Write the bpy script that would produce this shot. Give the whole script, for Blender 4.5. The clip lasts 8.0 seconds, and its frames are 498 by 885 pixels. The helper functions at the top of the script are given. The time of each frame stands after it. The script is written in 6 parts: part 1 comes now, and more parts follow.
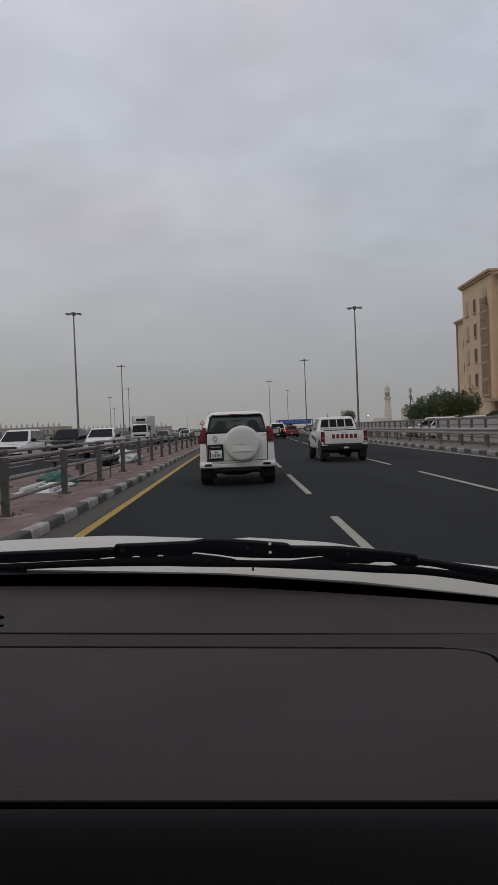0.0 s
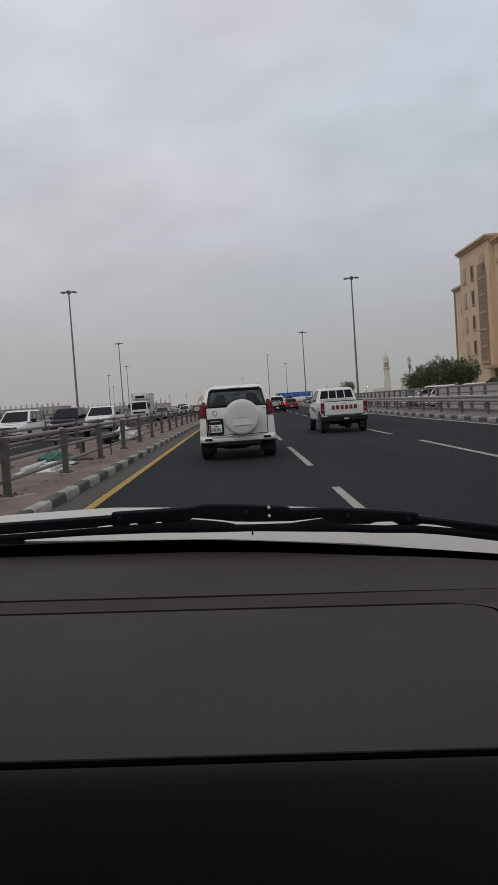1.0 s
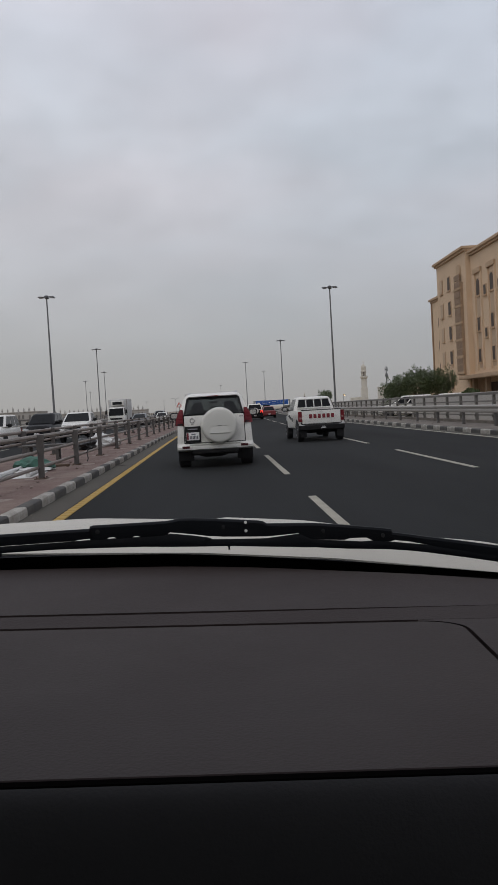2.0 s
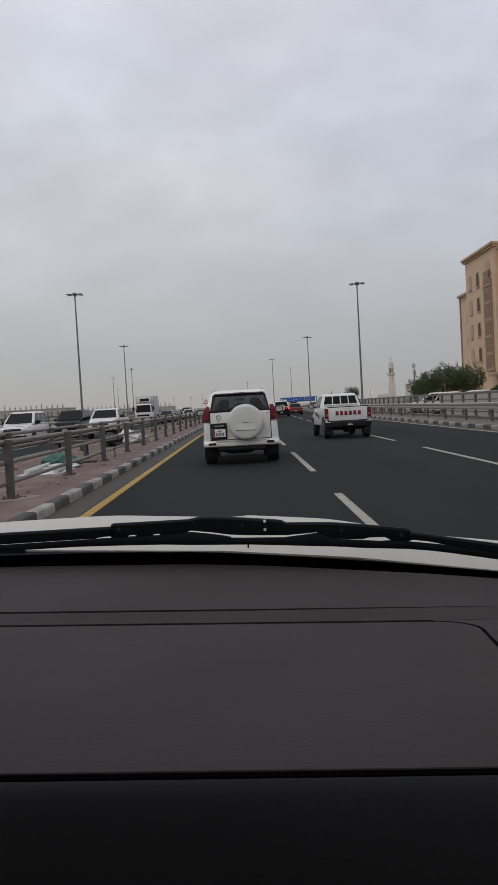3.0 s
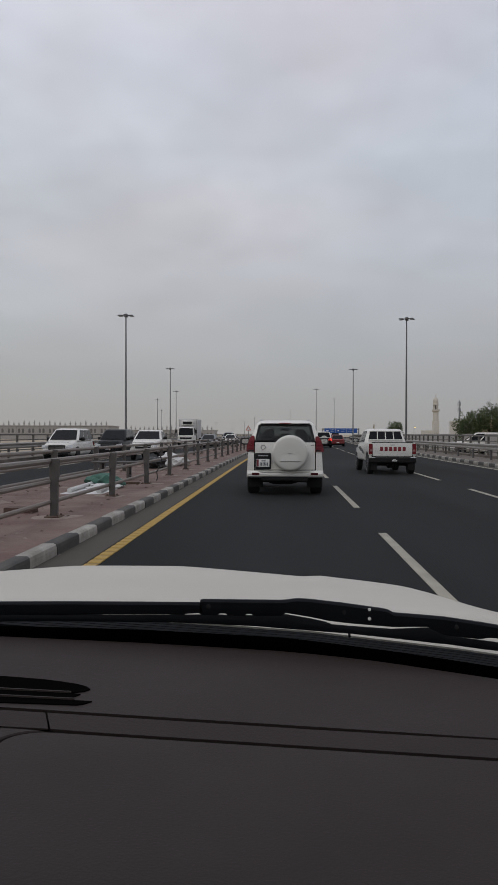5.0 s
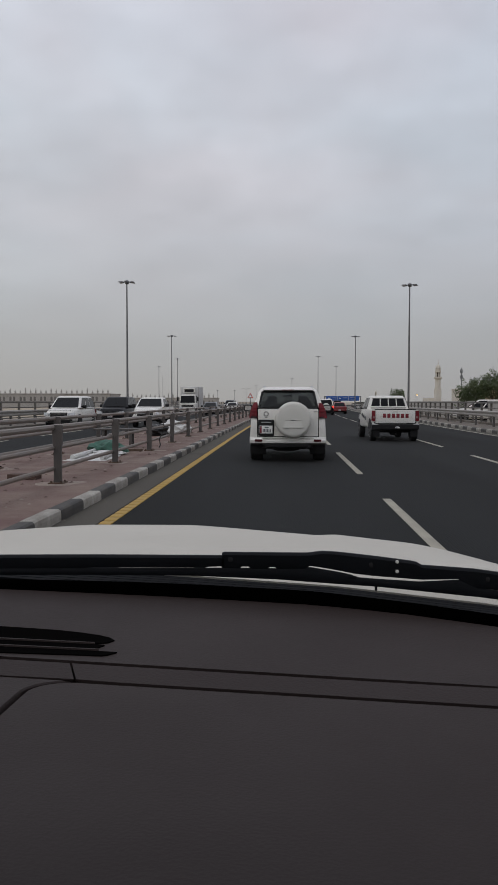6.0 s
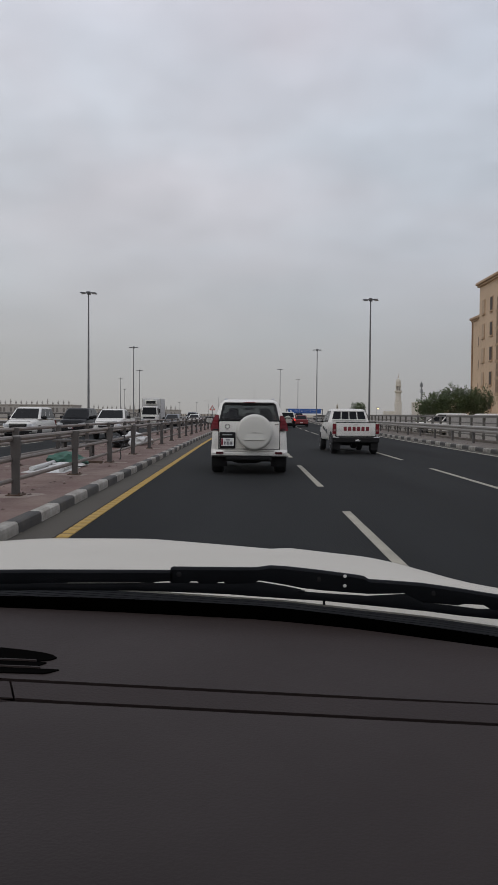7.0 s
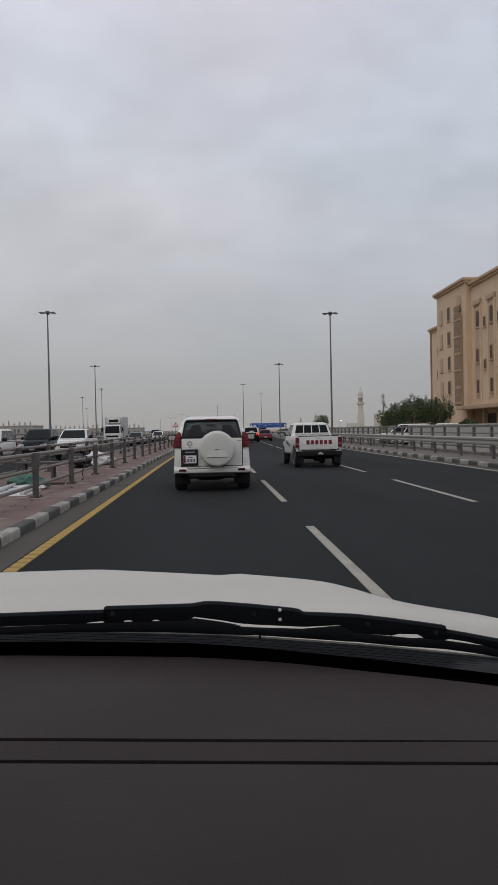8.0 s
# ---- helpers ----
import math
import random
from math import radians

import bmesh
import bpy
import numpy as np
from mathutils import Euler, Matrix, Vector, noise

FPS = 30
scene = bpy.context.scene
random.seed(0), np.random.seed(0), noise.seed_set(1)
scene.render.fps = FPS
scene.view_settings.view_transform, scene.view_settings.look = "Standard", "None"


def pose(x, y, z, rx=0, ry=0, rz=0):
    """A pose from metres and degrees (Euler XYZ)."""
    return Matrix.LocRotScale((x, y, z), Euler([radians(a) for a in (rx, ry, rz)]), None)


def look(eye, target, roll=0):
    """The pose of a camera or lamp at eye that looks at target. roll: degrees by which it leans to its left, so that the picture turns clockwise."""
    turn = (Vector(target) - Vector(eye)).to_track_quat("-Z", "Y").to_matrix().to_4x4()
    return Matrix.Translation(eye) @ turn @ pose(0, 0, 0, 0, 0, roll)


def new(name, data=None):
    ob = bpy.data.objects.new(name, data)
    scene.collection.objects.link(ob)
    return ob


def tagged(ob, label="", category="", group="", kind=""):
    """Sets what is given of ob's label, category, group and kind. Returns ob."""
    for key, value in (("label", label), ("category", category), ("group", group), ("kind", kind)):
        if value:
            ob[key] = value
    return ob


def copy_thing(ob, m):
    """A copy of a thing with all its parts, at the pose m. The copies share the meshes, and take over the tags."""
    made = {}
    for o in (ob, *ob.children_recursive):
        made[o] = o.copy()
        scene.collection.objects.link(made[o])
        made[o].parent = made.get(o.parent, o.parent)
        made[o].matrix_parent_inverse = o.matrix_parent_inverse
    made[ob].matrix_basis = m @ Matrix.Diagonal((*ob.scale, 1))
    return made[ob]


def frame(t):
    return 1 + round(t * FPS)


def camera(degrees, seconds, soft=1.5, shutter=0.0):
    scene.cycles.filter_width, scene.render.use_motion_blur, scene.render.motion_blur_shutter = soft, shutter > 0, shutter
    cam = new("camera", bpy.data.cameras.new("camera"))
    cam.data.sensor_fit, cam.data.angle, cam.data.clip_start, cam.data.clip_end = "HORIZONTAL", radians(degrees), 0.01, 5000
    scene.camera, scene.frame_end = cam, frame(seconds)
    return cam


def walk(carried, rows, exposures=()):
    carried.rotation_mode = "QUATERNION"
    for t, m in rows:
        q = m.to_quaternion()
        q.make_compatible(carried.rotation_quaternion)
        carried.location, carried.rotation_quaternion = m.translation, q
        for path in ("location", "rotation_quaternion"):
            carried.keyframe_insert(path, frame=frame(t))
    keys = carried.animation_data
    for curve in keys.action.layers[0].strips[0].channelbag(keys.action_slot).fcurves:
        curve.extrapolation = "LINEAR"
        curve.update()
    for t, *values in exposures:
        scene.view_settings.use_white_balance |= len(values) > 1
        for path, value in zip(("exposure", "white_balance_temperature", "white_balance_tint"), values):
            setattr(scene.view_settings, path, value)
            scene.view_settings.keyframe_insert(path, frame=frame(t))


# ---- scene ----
# ---- camera: held by hand on the passenger side of a car, which keeps its place among the other cars ----
cam = camera(34.97, 8.0, soft=0.8)
PATH = [
    (0.0, pose(0.036, -0.056, 1.417, 88.90, 2.23, -0.81)),
    (0.2, pose(0.042, -0.055, 1.415, 87.97, 4.73, -0.63)),
    (0.5, pose(0.047, -0.050, 1.409, 88.23, 4.34, -0.50)),
    (0.8, pose(0.056, -0.038, 1.400, 87.38, 4.22, 0.09)),
    (1.0, pose(0.042, -0.034, 1.397, 87.03, 3.90, -0.84)),
    (1.3, pose(0.037, -0.045, 1.401, 92.10, 3.93, -3.06)),
    (1.5, pose(0.052, -0.051, 1.406, 88.90, 2.74, -2.95)),
    (1.7, pose(0.051, -0.052, 1.409, 89.22, 2.88, -2.81)),
    (2.0, pose(0.042, -0.052, 1.412, 87.47, 3.25, -2.46)),
    (2.2, pose(0.027, -0.050, 1.415, 87.35, 2.06, -1.05)),
    (3.3, pose(0.060, -0.064, 1.416, 87.33, 3.39, -0.44)),
    (3.5, pose(0.055, -0.050, 1.411, 86.52, 3.04, -0.25)),
    (4.0, pose(0.004, 0.015, 1.481, 90.73, -0.39, -0.44)),
    (4.2, pose(-0.012, 0.032, 1.483, 89.58, -1.09, 0.76)),
    (4.5, pose(-0.027, 0.043, 1.484, 89.45, -1.22, 1.68)),
    (5.0, pose(-0.050, 0.044, 1.488, 89.39, -0.15, 2.46)),
    (5.2, pose(-0.060, 0.055, 1.479, 87.03, -0.61, 2.81)),
    (6.3, pose(-0.086, 0.087, 1.457, 87.09, 0.10, 2.48)),
    (6.5, pose(-0.085, 0.079, 1.464, 87.94, -0.34, 2.00)),
    (6.8, pose(-0.067, 0.081, 1.462, 86.55, -0.61, 1.01)),
    (7.0, pose(-0.065, 0.085, 1.461, 87.96, -0.45, -0.16)),
    (7.5, pose(-0.038, 0.095, 1.464, 87.14, 0.13, -1.49)),
    (7.7, pose(-0.030, 0.095, 1.474, 86.55, 0.45, -2.00)),
    (8.0, pose(-0.014, 0.091, 1.489, 89.04, 1.16, -2.76)),
]
walk(cam, PATH, [(0.0, -0.14), (0.5, 0.07), (1.0, 0.07), (1.5, -0.02), (2.0, 0.04), (3.5, 0.16), (4.0, 0.02), (5.0, -0.01), (6.5, 0.06), (8.0, 0.06)])

# ---- sky and sun: overcast, brighter overhead ----
SUN_AZ, SUN_EL = radians(215), radians(52)
world = bpy.data.worlds.new("sky")
scene.world = world
world.use_nodes = True
wn, wl = world.node_tree.nodes, world.node_tree.links
wn.clear()
w_out, w_bg = wn.new("ShaderNodeOutputWorld"), wn.new("ShaderNodeBackground")
w_sky = wn.new("ShaderNodeTexSky")
w_sky.sky_type, w_sky.sun_disc = "NISHITA", False
w_sky.sun_elevation, w_sky.sun_rotation, w_sky.dust_density = SUN_EL, SUN_AZ, 4.0
w_tc, w_sep = wn.new("ShaderNodeTexCoord"), wn.new("ShaderNodeSeparateXYZ")
wl.new(w_tc.outputs["Generated"], w_sep.inputs[0])


def wmath(op, a, b=0.0, c=None):
    nd = wn.new("ShaderNodeMath")
    nd.operation = op
    for i, v in enumerate((a, b) if c is None else (a, b, c)):
        if isinstance(v, (int, float)):
            nd.inputs[i].default_value = v
        else:
            wl.new(v, nd.inputs[i])
    return nd.outputs[0]


w_ramp = wn.new("ShaderNodeValToRGB")
el = w_ramp.color_ramp.elements
el[0].position, el[0].color = 0.0, (0.40, 0.388, 0.38, 1)
el[1].position, el[1].color = 1.0, (0.72, 0.735, 0.83, 1)
for p, c in ((0.08, (0.441, 0.444, 0.456, 1)), (0.2, (0.550, 0.566, 0.612, 1)), (0.32, (0.640, 0.650, 0.712, 1)), (0.50, (0.652, 0.660, 0.742, 1))):
    e = el.new(p)
    e.color = c
wl.new(wmath("MAXIMUM", w_sep.outputs["Z"], 0.0), w_ramp.inputs[0])
# cloud layer on a flat ceiling, so that it draws together towards the horizon
w_den = wmath("ADD", wmath("MAXIMUM", w_sep.outputs["Z"], 0.0), 0.22)
w_comb = wn.new("ShaderNodeCombineXYZ")
wl.new(wmath("DIVIDE", w_sep.outputs["X"], w_den), w_comb.inputs[0])
wl.new(wmath("DIVIDE", w_sep.outputs["Y"], w_den), w_comb.inputs[1])
w_comb.inputs[2].default_value = 3.7


def wnoise(scale, detail, rough):
    nd = wn.new("ShaderNodeTexNoise")
    nd.inputs["Scale"].default_value, nd.inputs["Detail"].default_value, nd.inputs["Roughness"].default_value = scale, detail, rough
    wl.new(w_comb.outputs[0], nd.inputs["Vector"])
    return nd.outputs["Fac"]


w_cl = wmath("ADD", wmath("MULTIPLY", wnoise(1.35, 4, 0.5), 0.40), wmath("ADD", wmath("MULTIPLY", wnoise(3.4, 6, 0.55), 0.42), wmath("MULTIPLY", wnoise(8.5, 6, 0.55), 0.18)))
w_amp = wn.new("ShaderNodeMapRange")
for i, v in enumerate((0.03, 0.30, 0.0, 1.0)):
    w_amp.inputs[i + 1].default_value = v
wl.new(w_sep.outputs["Z"], w_amp.inputs[0])
w_gain = wmath("ADD", 1.0, wmath("MULTIPLY", wmath("SUBTRACT", w_cl, 0.5), w_amp.outputs[0]))
w_mul = wn.new("ShaderNodeVectorMath")
w_mul.operation = "SCALE"
w_hue = wn.new("ShaderNodeMix")
w_hue.data_type = "RGBA"
w_hue.inputs["A"].default_value, w_hue.inputs["B"].default_value = (1.032, 0.997, 0.992, 1), (0.958, 1.0, 1.014, 1)
w_hr = wn.new("ShaderNodeMapRange")
for i, v in enumerate((0.38, 0.62, 0.0, 1.0)):
    w_hr.inputs[i + 1].default_value = v
wl.new(wnoise(1.05, 3, 0.5), w_hr.inputs[0])
wl.new(wmath("ADD", 0.5, wmath("MULTIPLY", wmath("SUBTRACT", w_hr.outputs[0], 0.5), w_amp.outputs[0])), w_hue.inputs["Factor"])
w_tint = wn.new("ShaderNodeVectorMath")
w_tint.operation = "MULTIPLY"
wl.new(w_ramp.outputs[0], w_tint.inputs[0])
wl.new(w_hue.outputs["Result"], w_tint.inputs[1])
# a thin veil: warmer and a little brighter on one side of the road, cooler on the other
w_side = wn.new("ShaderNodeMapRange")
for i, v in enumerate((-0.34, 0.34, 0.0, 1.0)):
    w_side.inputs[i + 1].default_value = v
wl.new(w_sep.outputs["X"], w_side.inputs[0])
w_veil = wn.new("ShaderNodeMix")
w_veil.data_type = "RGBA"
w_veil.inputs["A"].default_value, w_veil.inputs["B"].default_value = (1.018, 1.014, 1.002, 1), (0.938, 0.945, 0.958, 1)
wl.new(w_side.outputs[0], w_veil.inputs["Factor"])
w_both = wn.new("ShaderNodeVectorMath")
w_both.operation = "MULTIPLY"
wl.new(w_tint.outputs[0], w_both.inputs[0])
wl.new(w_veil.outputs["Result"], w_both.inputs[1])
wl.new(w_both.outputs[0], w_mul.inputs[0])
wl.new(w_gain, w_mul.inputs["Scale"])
w_skys = wn.new("ShaderNodeVectorMath")
w_skys.operation = "SCALE"
w_skys.inputs["Scale"].default_value = 0.05
wl.new(w_sky.outputs[0], w_skys.inputs[0])
w_mix = wn.new("ShaderNodeMix")
w_mix.data_type = "RGBA"
w_mix.inputs["Factor"].default_value = 0.93
wl.new(w_skys.outputs[0], w_mix.inputs["A"])
wl.new(w_mul.outputs[0], w_mix.inputs["B"])
wl.new(w_mix.outputs["Result"], w_bg.inputs["Color"])
w_bg.inputs["Strength"].default_value = 1.0
wl.new(w_bg.outputs[0], w_out.inputs[0])

sun = new("sun", bpy.data.lights.new("sun", "SUN"))
sun.data.energy, sun.data.angle, sun.data.color = 0.4, radians(25), (1.0, 0.97, 0.93)
sun.matrix_world = look((0, 0, 60), (-math.sin(SUN_AZ) * 40, -math.cos(SUN_AZ) * 40, 60 - 40 * math.tan(SUN_EL)))


# ---- materials ----
def mat(name, color, rough=0.6, metal=0.0, vary=0.12, scale=3.0, fine=60.0, bump=0.0, tint=None, rand=0.0, emit=0.0, coat=0.0, spec=0.5, stretch=None):
    """A surface with stains at one scale and grain at another. tint: the colour of the stains. rand: how far alike pieces differ."""
    m = bpy.data.materials.new(name)
    m.use_nodes = True
    n, k = m.node_tree.nodes, m.node_tree.links
    b = n["Principled BSDF"]
    b.inputs["Roughness"].default_value, b.inputs["Metallic"].default_value = rough, metal
    b.inputs["Coat Weight"].default_value, b.inputs["Specular IOR Level"].default_value = coat, spec
    b.inputs["Coat Roughness"].default_value = 0.05
    tc = n.new("ShaderNodeTexCoord")
    vec = tc.outputs["Object"]
    if stretch:
        mp = n.new("ShaderNodeMapping")
        mp.inputs["Scale"].default_value = stretch
        k.new(vec, mp.inputs[0])
        vec = mp.outputs[0]
    big, small = n.new("ShaderNodeTexNoise"), n.new("ShaderNodeTexNoise")
    big.inputs["Scale"].default_value, big.inputs["Detail"].default_value, big.inputs["Roughness"].default_value = scale, 6, 0.6
    small.inputs["Scale"].default_value, small.inputs["Detail"].default_value = fine, 3
    k.new(vec, big.inputs["Vector"]), k.new(vec, small.inputs["Vector"])
    t = tint or tuple(c * 0.6 for c in color)
    mx = n.new("ShaderNodeMix")
    mx.data_type = "RGBA"
    mx.inputs["A"].default_value, mx.inputs["B"].default_value = (*color, 1), (*t, 1)
    rg = n.new("ShaderNodeMapRange")
    for i, v in enumerate((0.35, 0.75, 0.0, min(1.0, vary * 5))):
        rg.inputs[i + 1].default_value = v
    k.new(big.outputs["Fac"], rg.inputs[0]), k.new(rg.outputs[0], mx.inputs["Factor"])
    hs = n.new("ShaderNodeHueSaturation")
    k.new(mx.outputs["Result"], hs.inputs["Color"])
    ad = n.new("ShaderNodeMath")
    ad.operation = "MULTIPLY_ADD"
    ad.inputs[1].default_value, ad.inputs[2].default_value = vary, 1 - vary / 2
    k.new(small.outputs["Fac"], ad.inputs[0])
    val = ad.outputs[0]
    if rand:
        oi, ma = n.new("ShaderNodeObjectInfo"), n.new("ShaderNodeMath")
        ma.operation = "MULTIPLY_ADD"
        ma.inputs[1].default_value = rand
        k.new(oi.outputs["Random"], ma.inputs[0]), k.new(val, ma.inputs[2])
        val = ma.outputs[0]
    k.new(val, hs.inputs["Value"])
    k.new(hs.outputs[0], b.inputs["Base Color"])
    rr = n.new("ShaderNodeMath")
    rr.operation = "MULTIPLY_ADD"
    rr.inputs[1].default_value, rr.inputs[2].default_value = 0.25, max(0.03, rough - 0.12)
    k.new(big.outputs["Fac"], rr.inputs[0]), k.new(rr.outputs[0], b.inputs["Roughness"])
    if bump:
        bp = n.new("ShaderNodeBump")
        bp.inputs["Strength"].default_value, bp.inputs["Distance"].default_value = bump, 0.01
        k.new(small.outputs["Fac"], bp.inputs["Height"]), k.new(bp.outputs[0], b.inputs["Normal"])
    if emit:
        b.inputs["Emission Color"].default_value, b.inputs["Emission Strength"].default_value = (*color, 1), emit
    return m


def glass(name, tint, mirror):
    """A thin pane: it lets tinted light through and mirrors a little."""
    m = bpy.data.materials.new(name)
    m.use_nodes = True
    n, k = m.node_tree.nodes, m.node_tree.links
    n.remove(n["Principled BSDF"])
    tr, gl, mx = n.new("ShaderNodeBsdfTransparent"), n.new("ShaderNodeBsdfGlossy"), n.new("ShaderNodeMixShader")
    tr.inputs["Color"].default_value = (*tint, 1)
    gl.inputs["Roughness"].default_value = 0.03
    mx.inputs[0].default_value = mirror
    k.new(tr.outputs[0], mx.inputs[1]), k.new(gl.outputs[0], mx.inputs[2])
    k.new(mx.outputs[0], n["Material Output"].inputs[0])
    return m


M_ASPHALT = mat("asphalt", (0.0158, 0.0173, 0.0176), 0.9, vary=0.20, scale=0.35, fine=45, bump=0.5, tint=(0.0120, 0.0129, 0.0128), stretch=(1, 0.12, 1), spec=0.15)
M_SHOULDER = mat("dusty_asphalt", (0.064, 0.056, 0.043), 0.9, vary=0.14, scale=0.8, fine=30, bump=0.4, tint=(0.040, 0.036, 0.029), stretch=(1, 0.3, 1))
M_SAND = mat("sand", (0.36, 0.30, 0.22), 0.95, vary=0.15, scale=0.05, fine=2.0, tint=(0.26, 0.22, 0.17))
M_PAVER = mat("pink_paving", (0.134, 0.076, 0.065), 0.9, vary=0.40, scale=1.1, fine=14, bump=0.7, tint=(0.235, 0.180, 0.145))
M_KERB_W = mat("kerb_white", (0.34, 0.325, 0.29), 0.8, vary=0.2, scale=4, fine=40, bump=0.5, tint=(0.17, 0.155, 0.13), rand=0.22)
M_KERB_K = mat("kerb_black", (0.034, 0.034, 0.033), 0.8, vary=0.2, scale=4, fine=40, bump=0.5, tint=(0.085, 0.078, 0.068), rand=0.25)
M_YELLOW = mat("worn_yellow_base", (0.20, 0.14, 0.05), 0.8, vary=0.2, scale=3, fine=40)
M_RIB = mat("yellow_paint", (0.42, 0.262, 0.045), 0.75, vary=0.22, scale=3.0, fine=30, bump=0.3, tint=(0.22, 0.16, 0.065))
M_WHITELINE = mat("white_line", (0.37, 0.345, 0.275), 0.8, vary=0.25, scale=2.0, fine=40, tint=(0.24, 0.225, 0.19))
M_RAIL = mat("dusty_galvanised_rail", (0.215, 0.195, 0.178), 0.55, 0.35, vary=0.14, scale=2.0, fine=25, tint=(0.23, 0.185, 0.15))
M_POST = mat("dusty_steel_post", (0.092, 0.088, 0.084), 0.65, 0.3, vary=0.14, scale=3.0, fine=25, tint=(0.125, 0.104, 0.090), rand=0.15)
M_RUST = mat("rusty_plate", (0.13, 0.085, 0.06), 0.85, 0.2, vary=0.2, scale=8, fine=50)
M_MORTAR = mat("mortar", (0.27, 0.225, 0.19), 0.95, vary=0.25, scale=4, fine=30, tint=(0.20, 0.15, 0.125), rand=0.15)
M_BEAM = mat("galvanised_beam", (0.30, 0.285, 0.26), 0.5, 0.35, vary=0.14, scale=1.2, fine=20, tint=(0.33, 0.30, 0.27))
M_PARAPET = mat("parapet_steel", (0.16, 0.15, 0.135), 0.6, 0.3, vary=0.12, scale=2, fine=25, rand=0.12)
M_CONCRETE = mat("pale_concrete", (0.190, 0.166, 0.140), 0.9, vary=0.24, scale=1.3, fine=14, bump=0.5, tint=(0.095, 0.082, 0.070))
M_POLE = mat("pole_steel", (0.19, 0.195, 0.20), 0.5, 0.4, vary=0.08, scale=1.5, fine=20)
M_LAMP = mat("lamp_housing", (0.15, 0.155, 0.165), 0.5, 0.3, vary=0.08)
M_LENS = mat("lamp_lens", (0.5, 0.5, 0.5), 0.3, vary=0.05)
M_BEIGE = mat("beige_render", (0.66, 0.49, 0.335), 0.9, vary=0.12, scale=0.4, fine=12, bump=0.2, tint=(0.54, 0.395, 0.265))
M_BLIND = mat("closed_shutter", (0.50, 0.365, 0.25), 0.8, vary=0.12, scale=2, fine=40, tint=(0.42, 0.31, 0.21))
M_LATTICE = mat("brown_lattice", (0.30, 0.205, 0.135), 0.85, vary=0.2, scale=3, fine=30, tint=(0.22, 0.15, 0.10))
M_BROWN = mat("brown_stone", (0.36, 0.25, 0.16), 0.85, vary=0.14, scale=1.0, fine=14, tint=(0.28, 0.19, 0.12))
M_CORNICE = mat("cornice", (0.50, 0.35, 0.225), 0.85, vary=0.1, scale=0.8, fine=14)
M_DARKWIN = mat("dark_window", (0.085, 0.060, 0.045), 0.5, vary=0.2, scale=2, spec=0.2)
# stone colour greyed to suggest haze over the far minaret and houses
M_PALE = mat("hazed_pale_stone", (0.56, 0.53, 0.47), 0.9, vary=0.12, scale=0.2, fine=3, tint=(0.50, 0.45, 0.36))
# whitewash greyed towards the horizon's haze for the arcades; the boundary wall shares it
M_WHITEWALL = mat("hazed_whitewash", (0.36, 0.345, 0.325), 0.9, vary=0.12, scale=0.1, fine=3, tint=(0.40, 0.375, 0.34))
M_ARCH = mat("arch_recess", (0.17, 0.16, 0.15), 0.9, vary=0.15, scale=0.6, fine=4)
M_LEAF = mat("leaf", (0.092, 0.126, 0.046), 0.7, vary=0.3, scale=0.9, fine=6, tint=(0.042, 0.064, 0.025))
M_BARK = mat("bark", (0.12, 0.09, 0.065), 0.9, vary=0.2, scale=5, fine=40, bump=0.5)
M_SIGNBLUE = mat("blue_sign", (0.018, 0.09, 0.34), 0.4, vary=0.05)
M_SIGNWHITE = mat("white_sign", (0.78, 0.78, 0.76), 0.5, vary=0.05)
M_SIGNRED = mat("red_sign", (0.55, 0.06, 0.04), 0.5, vary=0.05)
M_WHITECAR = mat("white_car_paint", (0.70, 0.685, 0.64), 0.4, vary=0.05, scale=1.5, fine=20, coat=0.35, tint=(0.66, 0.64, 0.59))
# soft patches in this colour stand in for clouds mirrored in the bonnet
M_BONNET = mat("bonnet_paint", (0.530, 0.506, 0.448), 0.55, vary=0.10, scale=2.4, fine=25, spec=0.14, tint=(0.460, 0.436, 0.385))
M_WHITEMATTE = mat("white_cover", (0.60, 0.59, 0.54), 0.5, vary=0.05, scale=2, fine=30, coat=0.1, tint=(0.54, 0.53, 0.48))
M_BLACKCAR = mat("black_car_paint", (0.009, 0.0095, 0.011), 0.35, vary=0.08, scale=2, fine=20, coat=0.03, spec=0.14)
M_GREYCAR = mat("grey_car_paint", (0.12, 0.13, 0.14), 0.3, 0.3, vary=0.08, scale=2, fine=20, coat=0.6)
M_REDCAR = mat("red_car_paint", (0.19, 0.016, 0.018), 0.35, vary=0.08, scale=2, fine=20, coat=0.5)
M_TYRE = mat("tyre_rubber", (0.016, 0.016, 0.017), 0.9, vary=0.2, scale=5, fine=60, bump=0.3)
M_RIM = mat("alloy_rim", (0.42, 0.42, 0.43), 0.35, 0.8, vary=0.08, scale=4)
M_PLASTIC = mat("black_plastic", (0.012, 0.012, 0.0125), 0.6, vary=0.15, scale=4, fine=60, bump=0.1, spec=0.25)
M_UNDER = mat("underbody", (0.015, 0.015, 0.015), 0.9, vary=0.2, scale=4, fine=30)
M_CHROME = mat("chrome", (0.62, 0.62, 0.62), 0.15, 1.0, vary=0.05)
M_TAIL = mat("tail_lamp_red", (0.165, 0.007, 0.014), 0.3, vary=0.15, scale=20, fine=80, coat=0.15, spec=0.25)
M_TAILCLEAR = mat("clear_lamp", (0.30, 0.16, 0.16), 0.2, vary=0.1, scale=20, coat=0.6)
M_BRAKE = mat("lit_brake_lamp", (0.95, 0.05, 0.03), 0.3, vary=0.02, emit=1.6)
